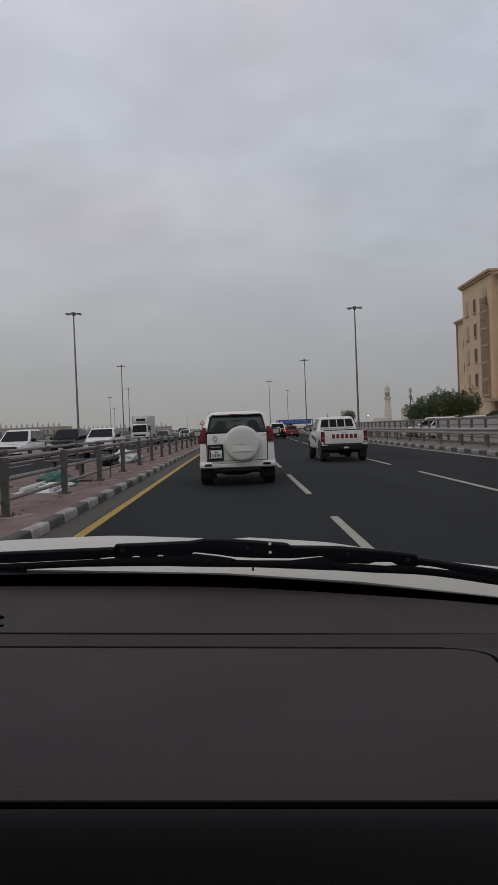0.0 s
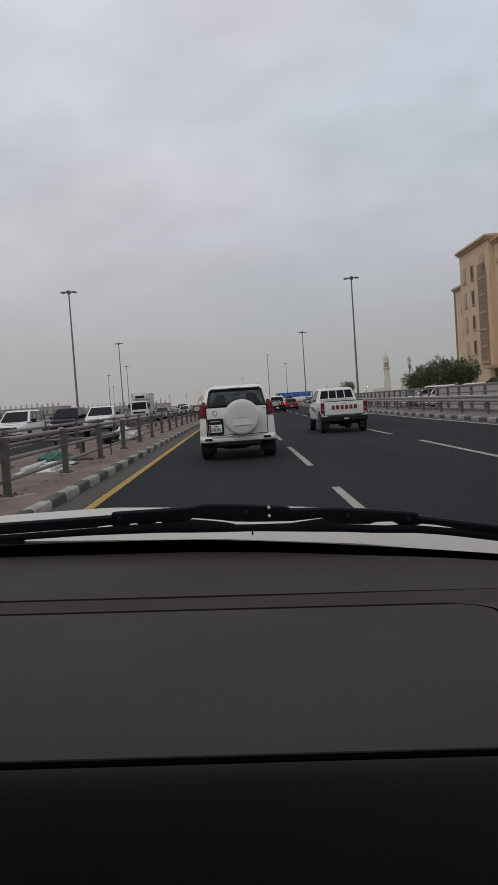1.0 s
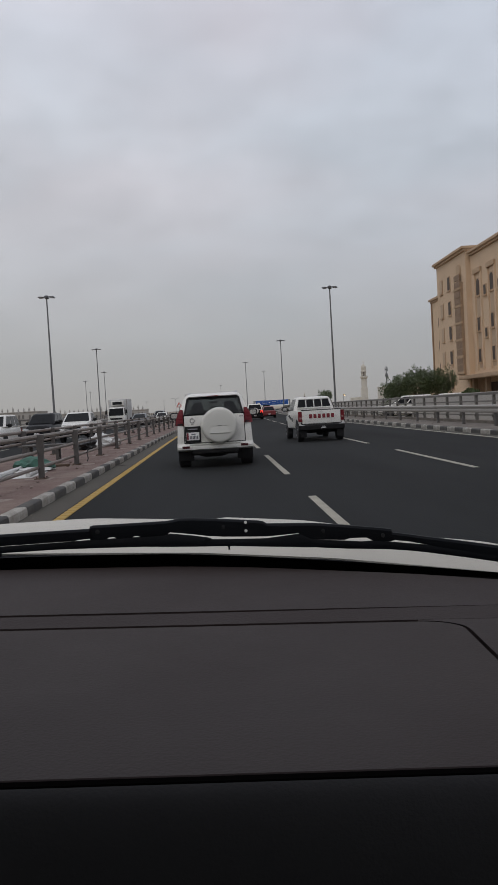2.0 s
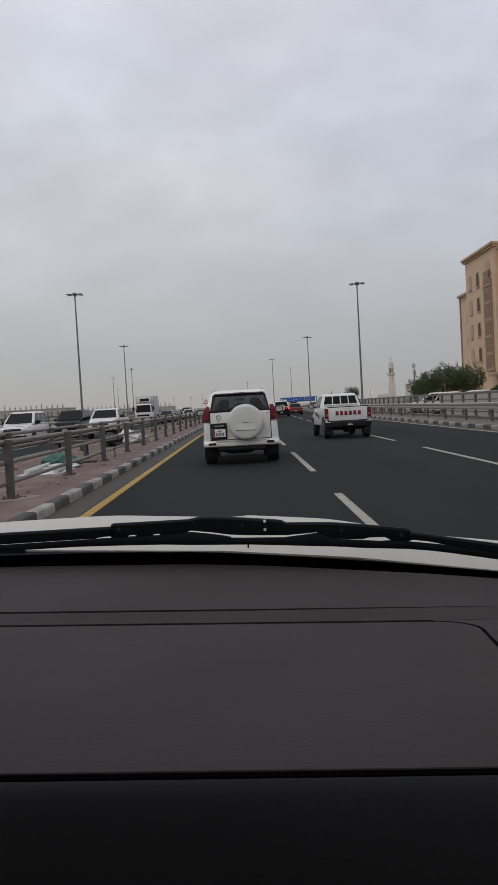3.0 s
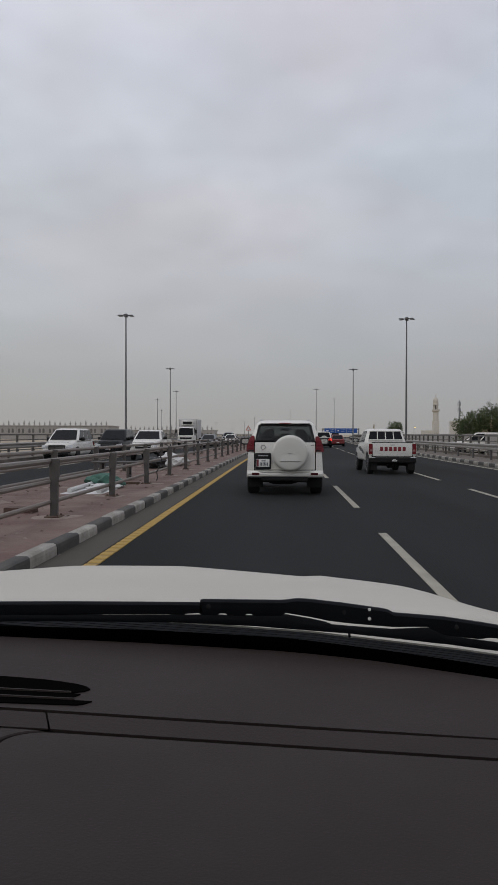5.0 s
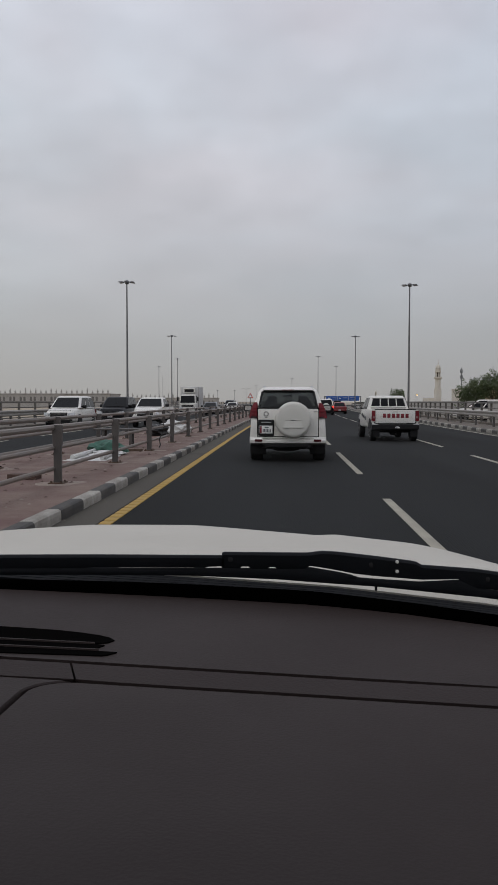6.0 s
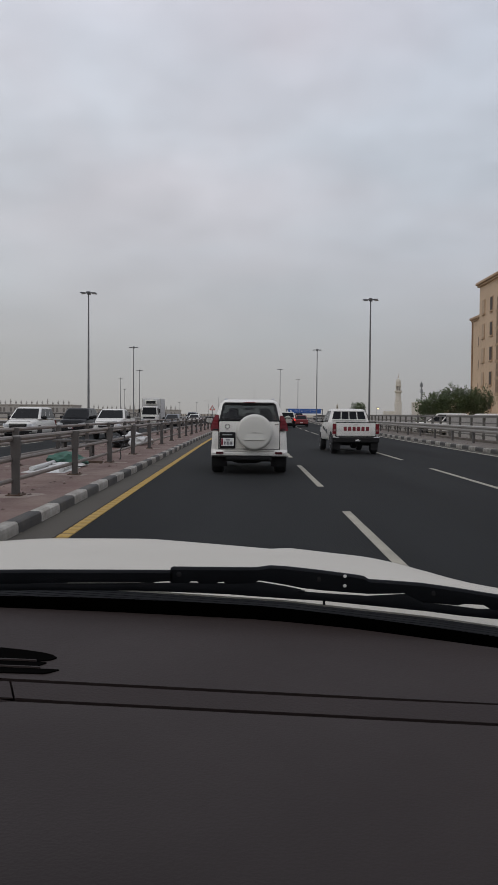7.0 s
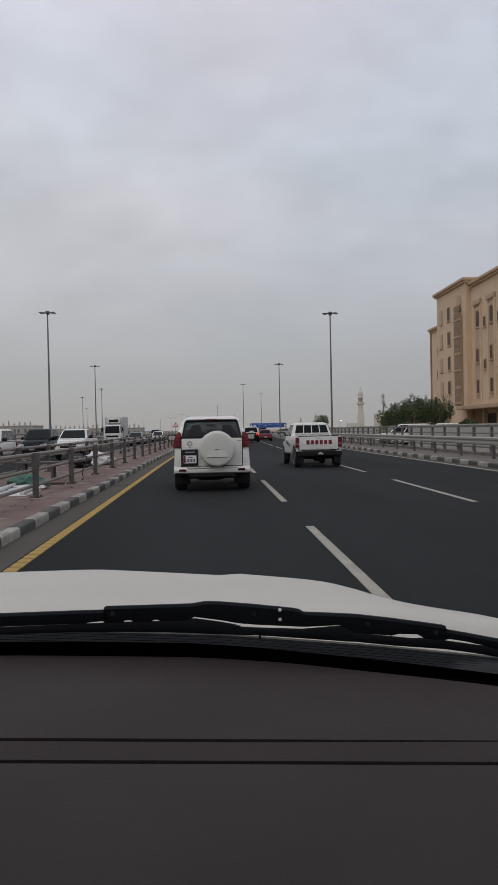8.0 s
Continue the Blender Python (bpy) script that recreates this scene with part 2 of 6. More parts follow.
M_HEAD = mat("headlamp", (0.62, 0.63, 0.64), 0.15, 0.3, vary=0.1, coat=0.6)
M_HEADON = mat("lit_headlamp", (1.0, 0.97, 0.9), 0.3, vary=0.02, emit=1.6)
M_AMBER = mat("lit_amber_lamp", (1.0, 0.68, 0.30), 0.3, vary=0.02, emit=2.2)
M_DARKRED = mat("dark_reflector", (0.05, 0.005, 0.008), 0.4, vary=0.1, spec=0.2)
M_CARGLASS = mat("tinted_car_glass", (0.010, 0.011, 0.012), 0.10, vary=0.1, scale=2, spec=0.13)
M_SEAT = mat("seat_fabric", (0.10, 0.095, 0.09), 0.9, vary=0.15, scale=5, fine=60)
M_PLATE = mat("plate_white", (0.80, 0.80, 0.78), 0.4, vary=0.05)
M_MAROON = mat("plate_maroon", (0.20, 0.02, 0.035), 0.5, vary=0.05)
M_REDLETTER = mat("red_lettering", (0.19, 0.012, 0.022), 0.5, vary=0.05)
M_DECAL = mat("grey_decal", (0.10, 0.105, 0.11), 0.5, vary=0.2, scale=5)
M_BOX = mat("truck_box", (0.56, 0.56, 0.55), 0.6, vary=0.08, scale=1.5, fine=10, tint=(0.46, 0.45, 0.43))
M_DASH = mat("taupe_soft_plastic", (0.0328, 0.0240, 0.0222), 0.60, vary=0.13, scale=2.2, fine=300, bump=0.08, tint=(0.0252, 0.0188, 0.0176), spec=0.165)
M_DASHLOW = mat("charcoal_plastic", (0.010, 0.0095, 0.0095), 0.7, vary=0.1, scale=4, fine=420, bump=0.12, spec=0.3)
# near-black; puts shade into seams, vent and trough; the frit print shares it
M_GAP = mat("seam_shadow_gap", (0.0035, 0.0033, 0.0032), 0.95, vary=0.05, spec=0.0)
M_RUBBER = mat("wiper_rubber", (0.0066, 0.0076, 0.0094), 0.6, vary=0.2, scale=9, fine=90, spec=0.09)
M_COWL = mat("cowl_rubber", (0.0036, 0.0042, 0.0052), 0.7, vary=0.15, scale=8, fine=90, spec=0.10)
M_LINER = mat("cabin_lining", (0.10, 0.095, 0.09), 0.9, vary=0.1, scale=4, fine=60)
M_BAG = mat("white_plastic_bag", (0.62, 0.62, 0.60), 0.5, vary=0.12, scale=6, fine=20, tint=(0.4, 0.4, 0.38))
M_BLACKBAG = mat("black_bag", (0.02, 0.02, 0.02), 0.45, vary=0.2, scale=6)
M_GREENCLOTH = mat("green_cloth", (0.06, 0.17, 0.125), 0.8, vary=0.2, scale=6, tint=(0.06, 0.10, 0.085))
M_BOARD = mat("brown_board", (0.10, 0.06, 0.045), 0.85, vary=0.2, scale=6)
G_TINT = glass("privacy_glass", (0.33, 0.345, 0.345), 0.03)
G_CLEAR = glass("clear_car_glass", (0.88, 0.91, 0.90), 0.03)
G_SCREEN = glass("windscreen_glass", (0.985, 0.99, 0.985), 0.02)


# ---- mesh helpers ----
def mesh_of(name, bm, material, smooth=False):
    bmesh.ops.recalc_face_normals(bm, faces=bm.faces)
    me = bpy.data.meshes.new(name)
    bm.to_mesh(me)
    bm.free()
    me.materials.append(material)
    if smooth:
        me.polygons.foreach_set("use_smooth", [True] * len(me.polygons))
        me.set_sharp_from_angle(angle=radians(38))
    return me


def thing(name, label, category, m=None, group="", kind=""):
    ob = new(name)
    ob.empty_display_size = 0.2
    if m is not None:
        ob.matrix_basis = m
    return tagged(ob, label, category, group, kind)


def part(name, bm, material, parent, label="", smooth=True):
    ob = new(name, mesh_of(name, bm, material, smooth))
    ob.parent = parent
    return tagged(ob, label) if label else ob


def solo(name, bm, material, label, category, kind="", group="", smooth=False):
    return tagged(new(name, mesh_of(name, bm, material, smooth)), label, category, group, kind)


def box(bm, x0, x1, y0, y1, z0, z1, bevel=0.0):
    vs = [bm.verts.new((x, y, z)) for x in (x0, x1) for y in (y0, y1) for z in (z0, z1)]
    fs = [bm.faces.new([vs[i] for i in q]) for q in ((0, 1, 3, 2), (4, 6, 7, 5), (0, 4, 5, 1), (2, 3, 7, 6), (0, 2, 6, 4), (1, 5, 7, 3))]
    if bevel:
        es = list({e for f in fs for e in f.edges})
        bmesh.ops.bevel(bm, geom=es, offset=bevel, segments=2, affect="EDGES", profile=0.6)
    return bm


def nb(*a, **k):
    return box(bmesh.new(), *a, **k)


def loft(bm, rings, caps=True, closed=True):
    vr = [[bm.verts.new(p) for p in r] for r in rings]
    n = len(vr[0])
    for a, b in zip(vr, vr[1:]):
        for i in range(n if closed else n - 1):
            j = (i + 1) % n
            bm.faces.new((a[i], a[j], b[j], b[i]))
    if caps and closed:
        bm.faces.new(vr[0][::-1]), bm.faces.new(vr[-1])
    return bm


def tube(bm, p0, p1, r0, r1=None, seg=10):
    p0, p1 = Vector(p0), Vector(p1)
    r1 = r0 if r1 is None else r1
    q = (p1 - p0).to_track_quat("Z", "Y")
    ring = lambda p, r: [p + q @ Vector((r * math.cos(a), r * math.sin(a), 0)) for a in (2 * math.pi * i / seg for i in range(seg))]
    return loft(bm, [ring(p0, r0), ring(p1, r1)])


def lathe(bm, profile, axis="x", seg=24, center=(0, 0, 0), caps=True):
    """profile: (along, radius) pairs."""
    c = Vector(center)
    rings = []
    for d, r in profile:
        ring = []
        for i in range(seg):
            a = 2 * math.pi * i / seg
            u, v = r * math.cos(a), r * math.sin(a)
            ring.append(c + Vector({"x": (d, u, v), "y": (u, d, v), "z": (u, v, d)}[axis]))
        rings.append(ring)
    return loft(bm, rings, caps)


def prism(bm, outline, axis, a, b):
    """outline: points in the plane across axis, drawn out from a to b."""
    put = {"x": lambda p, d: (d, p[0], p[1]), "y": lambda p, d: (p[0], d, p[1]), "z": lambda p, d: (p[0], p[1], d)}[axis]
    return loft(bm, [[put(p, a) for p in outline], [put(p, b) for p in outline]])


def slab(bm, corners, thick, inset=0.0):
    """A plate over the given corners, proud by thick along their normal."""
    c = [Vector(p) for p in corners]
    mid = sum(c, Vector()) / len(c)
    if inset:
        c = [p + (mid - p).normalized() * inset for p in c]
    n = (c[1] - c[0]).cross(c[2] - c[0]).normalized()
    return loft(bm, [[p - n * 0.004 for p in c], [p + n * thick for p in c]])


def rrect(w, h, r, cx=0.0, cy=0.0, seg=3, top=None):
    """A rectangle with round corners, its top edge as wide as top."""
    t = w if top is None else top
    out = []
    for sx, sy, a0, ww in ((1, 1, 0, t), (-1, 1, 90, t), (-1, -1, 180, w), (1, -1, 270, w)):
        for i in range(seg + 1):
            a = radians(a0 + 90 * i / seg)
            out.append((cx + sx * (ww / 2 - r) + r * math.cos(a), cy + sy * (h / 2 - r) + r * math.sin(a)))
    return out


# ---- the road's line: straight near by, then a slight right-hand bend ----
def bend(y):
    return 0.00021 * max(0.0, y - 30.0) ** 2


def steps(y0, y1, d=6.0):
    n = max(1, int(round((y1 - y0) / d)))
    return [y0 + (y1 - y0) * i / n for i in range(n + 1)]


def along(bm, outline, y0, y1, d=6.0):
    """Draws an outline (x, z) along the road's line."""
    return loft(bm, [[(x + bend(y), y, z) for x, z in outline] for y in steps(y0, y1, d)])


def strip(x0, x1, z0, z1, y0, y1, d=6.0):
    return along(bmesh.new(), [(x0, z0), (x1, z0), (x1, z1), (x0, z1)], y0, y1, d)


Y0, Y1 = -30.0, 420.0
LINE, L1, L2, EDGE = -2.21, 1.45, 5.05, 9.05

# ---- ground, carriageways, median ----
solo("ground", nb(-2500, 2500, -600, 4500, -1.0, -0.12), M_SAND, "pale dusty sand flat reaching the horizon", "ground", "structure")
solo("road", strip(-2.80, 9.55, -0.10, 0.0, Y0, Y1), M_ASPHALT, "dark worn asphalt carriageway with three lanes", "road", "structure")
solo("road_opposite", strip(-14.2, -6.85, -0.10, 0.0, Y0, Y1), M_ASPHALT, "dark asphalt carriageway of the oncoming traffic", "road", "structure")
solo("road_shoulder", strip(-2.80, -2.32, 0.0, 0.004, Y0, Y1), M_SHOULDER, "dusty brown asphalt strip beside the kerb", "shoulder", "structure")
solo("road_shoulder_side", strip(9.14, 9.55, 0.0, 0.004, Y0, Y1), M_SHOULDER, "dusty asphalt gutter beside the kerb", "shoulder", "structure")
solo("pavement_median", strip(-6.70, -2.97, -0.1, 0.145, Y0, Y1), M_PAVER, "pink brick-paved raised median, dusty and stained", "median", "structure")
solo("pavement_side", strip(9.72, 13.2, -0.1, 0.16, Y0, Y1), M_CONCRETE, "pale concrete verge between kerb and parapet", "verge", "structure")
solo("pavement_far", strip(-17.0, -14.35, -0.1, 0.15, Y0, Y1), M_CONCRETE, "pale concrete verge of the opposite carriageway", "verge", "structure")


solo("edge_line", strip(LINE - 0.075, LINE + 0.075, 0.0, 0.005, Y0, Y1), M_YELLOW, "worn yellow-brown base of the ribbed edge line", "road marking", "structure")


def ribs(y0, n):
    """Raised yellow ribs of the edge line, laid one after another."""
    k = thing("edge_line_ribs", "ribbed yellow edge line, dusty and worn", "road marking", kind="structure")
    bm = loft(bmesh.new(), [[(u, a, z) for a, z in ((0.0, 0.003), (0.02, 0.014), (0.215, 0.014), (0.235, 0.003))] for u in (-0.075, 0.075)])
    me = mesh_of("rib", bm, M_RIB)
    for i in range(n):
        y = y0 + 0.3 * i
        o = new("rib", me)
        o.parent, o.matrix_basis = k, pose(LINE + bend(y), y, 0.0, 0, 0, random.uniform(-0.6, 0.6))
    bm = strip(LINE - 0.075, LINE + 0.075, 0.0, 0.012, y0 + 0.3 * n, Y1)
    part("far_line", bm, M_RIB, k)


ribs(-3.0, 295)
solo("edge_line_side", strip(EDGE - 0.075, EDGE + 0.075, 0.0, 0.005, Y0, Y1), M_WHITELINE, "worn white edge line on asphalt", "road marking", "structure")


def dash_mark():
    return mesh_of("lane_mark", nb(-0.062, 0.062, -3.4, 3.4, 0.0, 0.006), M_WHITELINE)


MARK = dash_mark()
for lx, off in ((L1, 8.6), (L2, 7.6), (-10.45, 4.0)):
    for i in range(14):
        y = off + 10.9 * i - 10.9
        ob = tagged(new("lane_mark", MARK), "worn white dashed lane mark on asphalt", "road marking", "dashed lane marks", "structure")
        ob.matrix_basis = pose(lx + bend(y), y, 0, 0, 0, -math.degrees(2 * 0.00021 * max(0.0, y - 30)))

# ---- rails, fences and parapets ----
def fence(name, x, z0, y0, y1, gap, label, group):
    """A pipe fence: posts on base plates and three rails."""
    f = thing(name, label, "fence", group=group)
    for z, r, nm in ((z0 + 0.90, 0.040, "top_rail"), (z0 + 0.57, 0.033, "middle_rail"), (z0 + 0.24, 0.033, "bottom_rail")):
        ring = [(x - 0.07 + r * math.cos(a), z + r * 1.15 * math.sin(a)) for a in (2 * math.pi * i / 8 for i in range(8))]
        part(nm, along(bmesh.new(), ring, Y0, y1), M_RAIL, f)
    bm = nb(-0.06, 0.06, -0.035, 0.035, 0.0, 0.66)
    loft(bm, [[(u * w, v * 0.04, z) for u, v in ((-1, -1), (1, -1), (1, 1), (-1, 1))] for z, w in ((0.60, 0.062), (0.66, 0.075), (0.93, 0.078), (0.94, 0.07))])
    pm = mesh_of("post", bm, M_POST)
    bm = nb(-0.12, 0.12, -0.16, 0.16, 0.0, 0.022)
    for u in (-0.08, 0.08):
        for v in (-0.11, 0.11):
            tube(bm, (u, v, 0.02), (u, v, 0.05), 0.014, seg=6)
    bmx = mesh_of("base_plate", bm, M_RUST)
    pad = mesh_of("mortar_pad", loft(bmesh.new(), [[(r * (1 + 0.25 * math.sin(3 * a + 1)) * math.cos(a) * 0.8, r * (1 + 0.2 * math.sin(2 * a)) * math.sin(a), z) for a in (2 * math.pi * i / 14 for i in range(14))] for r, z in ((0.42, 0.0), (0.40, 0.004))]), M_MORTAR)
    n = int((y1 - y0) / gap)
    for i in range(n):
        y = y0 + gap * i
        p = new("post", pm)
        p.parent, p.matrix_basis = f, pose(x + bend(y), y, z0, 0, random.uniform(-1, 1), random.uniform(-3, 3))
        k = new("mortar_pad", pad)
        k.parent, k.matrix_basis = p, pose(0.05, 0, 0, 0, 0, random.uniform(0, 360))
        b = new("base_plate", bmx)
        b.parent, b.matrix_basis = p, pose(0, 0, 0, 0, 0, random.uniform(-6, 6))
    return f


fence("pipe_fence", -3.72, 0.145, -8.9, 300, 4.3, "dusty steel pipe fence with three rails on the paved median", "median fences")
fence("pipe_fence", -5.72, 0.145, -10.6, 300, 4.3, "dusty steel pipe fence along the far edge of the median", "median fences")


def parapet(x, z0, y0, y1, gap, side):
    f = thing("bridge_parapet", "grey steel parapet railing with upright posts and two rails", "railing", group="parapets")
    part("top_rail", strip(x - 0.06, x + 0.06, z0 + 1.22, z0 + 1.32, Y0, y1), M_PARAPET, f)
    part("middle_rail", strip(x - 0.03, x + 0.03, z0 + 0.92, z0 + 0.98, Y0, y1), M_PARAPET, f)
    part("bottom_rail", strip(x - 0.03, x + 0.03, z0 + 0.32, z0 + 0.38, Y0, y1), M_PARAPET, f)
    part("plinth", strip(x - 0.16, x + 0.16, z0, z0 + 0.12, Y0, y1), M_CONCRETE, f, "pale concrete plinth")
    bm = nb(-0.055, 0.055, -0.075, 0.075, 0.1, 1.24)
    box(bm, -0.10 * side, -0.05 * side, -0.05, 0.05, 0.62, 0.74)
    box(bm, -0.10 * side, -0.05 * side, -0.05, 0.05, 0.28, 0.38)
    pm = mesh_of("post", bm, M_PARAPET)
    for i in range(int((y1 - y0) / gap)):
        y = y0 + gap * i
        p = new("post", pm)
        p.parent, p.matrix_basis = f, pose(x + bend(y), y, z0)
    return f


parapet(11.75, 0.16, -10, 330, 2.25, 1)
parapet(-16.1, 0.15, -10, 330, 3.0, -1)


def guard_rail(x, z0, side, y0, y1):
    f = thing("guard_rail", "dusty galvanised steel guard rail with a folded beam on posts", "guard rail", group="guard rails")
    w = [(0.0, 0.84), (0.05, 0.80), (0.05, 0.74), (0.0, 0.70), (0.0, 0.66), (0.05, 0.62), (0.05, 0.56), (0.0, 0.52), (0.02, 0.52), (0.07, 0.56), (0.07, 0.62), (0.02, 0.66), (0.02, 0.70), (0.07, 0.74), (0.07, 0.80), (0.02, 0.84)]
    part("beam", along(bmesh.new(), [(x - side * u, z0 + z) for u, z in w], Y0, y1), M_BEAM, f)
    pm = mesh_of("post", nb(-0.05, 0.05, -0.07, 0.07, 0.0, 0.82), M_POST)
    for i in range(int((y1 - y0) / 4.0)):
        y = y0 + 4.0 * i
        p = new("post", pm)
        p.parent, p.matrix_basis = f, pose(x + side * 0.08 + bend(y), y, z0)
    return f


guard_rail(10.75, 0.16, 1, -6, 330)
guard_rail(-14.75, 0.15, -1, -6, 330)


# ---- lamp posts ----
def lamp_post(h, arms, m, label, size=1.0):
    """A tapered mast with a ring of lamp heads."""
    p = thing("street_lamp", label, "lamp post", m, "mast lamps")
    bm = tube(bmesh.new(), (0, 0, 0), (0, 0, h), 0.115 * size, 0.062 * size, 12)
    part("mast", bm, M_POLE, p)
    part("base_flange", lathe(bmesh.new(), [(0.0, 0.3), (0.05, 0.3), (0.06, 0.2), (0.35, 0.19)], "z", 12), M_POLE, p)
    bm = lathe(bmesh.new(), [(h - 0.16, 0.08), (h - 0.12, 0.17), (h + 0.02, 0.22), (h + 0.13, 0.20), (h + 0.20, 0.08)], "z", 14)
    part("head_ring", bm, M_LAMP, p)
    bm = nb(0.0, 0.45, -0.022, 0.022, -0.02, 0.02)
    am = mesh_of("arm", bm, M_LAMP)
    hm = mesh_of("lamp_head", loft(bmesh.new(), [[(x, v * w, z) for v, z in rrect(2, 0.085, 0.03)] for x, w in ((0.36, 0.05), (0.44, 0.11), (0.72, 0.12), (0.84, 0.06))]), M_LAMP)
    lm = mesh_of("lens", nb(0.44, 0.74, -0.08, 0.08, -0.055, -0.036), M_LENS)
    for i in range(arms):
        a = new("arm", am)
        a.parent, a.matrix_basis = p, pose(0, 0, h + 0.03, 0, 3, 360 * i / arms + 15) @ Matrix.Scale(size, 4)
        hd = new("lamp_head", hm)
        hd.parent = a
        ln = new("lens", lm)
        ln.parent = a
    return p


LAMP = lamp_post(12.9, 6, pose(12.3, 80, 0.16), "tall grey steel mast with a ring of six lamp heads")
for x, y, z in ((12.45, 142, 0.16), (3.4, 384, -0.12), (-15.45, 77, 0.15), (-19.6, 136.5, -0.12), (-28.4, 209, -0.12), (-40.9, 256, -0.12), (-58.0, 375, -0.12)):
    copy_thing(LAMP, pose(x, y, z, 0, 0, y))
# taller masts on the median far along the bend
for x, y, h in ((13.4, 322, 19.6), (26.6, 414, 19.8)):
    lamp_post(h, 6, pose(x, y, 0.145), "very tall grey mast with a ring of lamp heads far off", 1.5)
# small lamps far off beside the oncoming lanes
for x, y, h in ((-34.0, 400, 7.3), (-25.4, 400, 7.3), (-14.5, 402, 9.8), (-46.0, 400, 7.0)):
    lamp_post(h, 4, pose(x, y, -0.12), "small grey lamp post far off beyond the oncoming lanes", 0.9)


# ---- vehicles ----
def wheel(parent, x, y, r, w, side):
    """Tyre with a rim and spokes; side: -1 or 1, the way it faces."""
    bm = lathe(bmesh.new(), [(-w / 2, r * 0.62), (-w / 2, r * 0.9), (-w * 0.38, r), (w * 0.38, r), (w / 2, r * 0.9), (w / 2, r * 0.62)], "x", 22)
    t = part("wheel", bm, M_TYRE, parent, "black rubber tyre")
    t.matrix_basis = pose(x, y, r)
    bm = lathe(bmesh.new(), [(side * (w / 2 - 0.03), r * 0.63), (side * (w / 2 + 0.004), r * 0.62), (side * (w / 2 - 0.02), r * 0.5), (side * (w / 2 - 0.05), r * 0.14), (side * (w / 2), r * 0.12)], "x", 20)
    for i in range(6):
        a = math.pi * i / 3
        c, s_ = math.cos(a), math.sin(a)
        loft(bm, [[(side * (w / 2 - 0.03 + d), c * q - s_ * v, s_ * q + c * v) for v, d in ((-0.03, 0), (0.03, 0), (0.03, 0.025), (-0.03, 0.025))] for q in (r * 0.1, r * 0.6)])
    part("rim", bm, M_RIM, t)
    return t


def body_shell(parent, stations, paint, name="body", soft=0.09):
    """stations: (y, half width, z bottom, z top, half width at the top)."""
    rings = []
    for y, hw, z0, z1, ht in stations:
        rings.append([(x, y, z) for x, z in rrect(2 * hw, z1 - z0, min(soft, (z1 - z0) / 3, hw / 3), 0, (z0 + z1) / 2, 3, 2 * ht)])
    return part(name, loft(bmesh.new(), rings), paint, parent)


def cabin(parent, base, top, paint, panes=True):
    """base, top: (rear y, front y, half width, z). The windows lie a little proud of the shell."""
    (r0, f0, w0, z0), (r1, f1, w1, z1) = base, top
    rings = []
    for k in range(5):
        t = (0, 0.5, 0.86, 0.96, 1.0)[k]
        s_ = (0, 0, 0.01, 0.05, 0.15)[k]
        r, f, w, z = (r0 + (r1 - r0) * t + s_, f0 + (f1 - f0) * t - s_, w0 + (w1 - w0) * t - s_, z0 + (z1 - z0) * (0, 0.5, 0.86, 0.965, 1.0)[k])
        rings.append([(x, (r + f) / 2 + y, z) for x, y in rrect(2 * w, f - r, 0.15, 0, 0, 4)])
    part("cabin", loft(bmesh.new(), rings), paint, parent)
    at = lambda t: (r0 + (r1 - r0) * t, f0 + (f1 - f0) * t, w0 + (w1 - w0) * t, z0 + (z1 - z0) * t)
    ra, fa, wa, za = at(0.06)
    rb, fb, wb, zb = at(0.86)
    if panes:
        part("rear_window", slab(bmesh.new(), [(-wa + 0.10, ra, za), (wa - 0.10, ra, za), (wb - 0.10, rb, zb), (-wb + 0.10, rb, zb)], 0.008), M_CARGLASS, parent, "dark glass")
    part("windscreen", slab(bmesh.new(), [(wa - 0.11, fa, za), (-wa + 0.11, fa, za), (-wb + 0.11, fb, zb), (wb - 0.11, fb, zb)], 0.008), M_CARGLASS, parent, "dark glass")
    for sx in (-1, 1):
        n = 3 if f0 - r0 > 2.9 else 2
        for i in range(n):
            u0, u1 = (i + 0.06) / n, (i + 0.94) / n
            lo = lambda u: (sx * wa, ra + 0.12 + (fa - ra - 0.24) * u, za)
            hi = lambda u: (sx * wb, rb + 0.12 + (fb - rb - 0.24) * u, zb)
            q = [lo(u0), lo(u1), hi(u1), hi(u0)]
            part("side_window", slab(bmesh.new(), q if sx > 0 else q[::-1], 0.008), M_CARGLASS, parent, "dark glass")


def plate(parent, x, y, z, w=0.34, h=0.16, face=-1, dark=False):
    p = part("number_plate", nb(x - w / 2, x + w / 2, min(y, y + 0.012 * face), max(y, y + 0.012 * face), z - h / 2, z + h / 2, bevel=0.003), M_PLASTIC if dark else M_PLATE, parent, "dark number plate with pale bars" if dark else "white number plate with dark bars")
    ya, yb = sorted((y + 0.013 * face, y + 0.017 * face))
    if not dark:
        part("plate_band", nb(x - w / 2 + 0.005, x - w / 2 + 0.05, ya, yb, z - h / 2 + 0.01, z + h / 2 - 0.01), M_MAROON, p)
    for i in range(6):
        bx = x - w / 2 + 0.085 + (w - 0.135) * i / 5
        part("plate_bar", nb(bx - 0.011, bx + 0.011, ya, yb, z - h * 0.34, z + h * 0.06), M_PLATE if dark else M_LAMP, p)
    part("plate_bar", nb(x - w * 0.12, x + w * 0.2, ya, yb, z + h * 0.2, z + h * 0.33), M_PLATE if dark else M_LAMP, p)


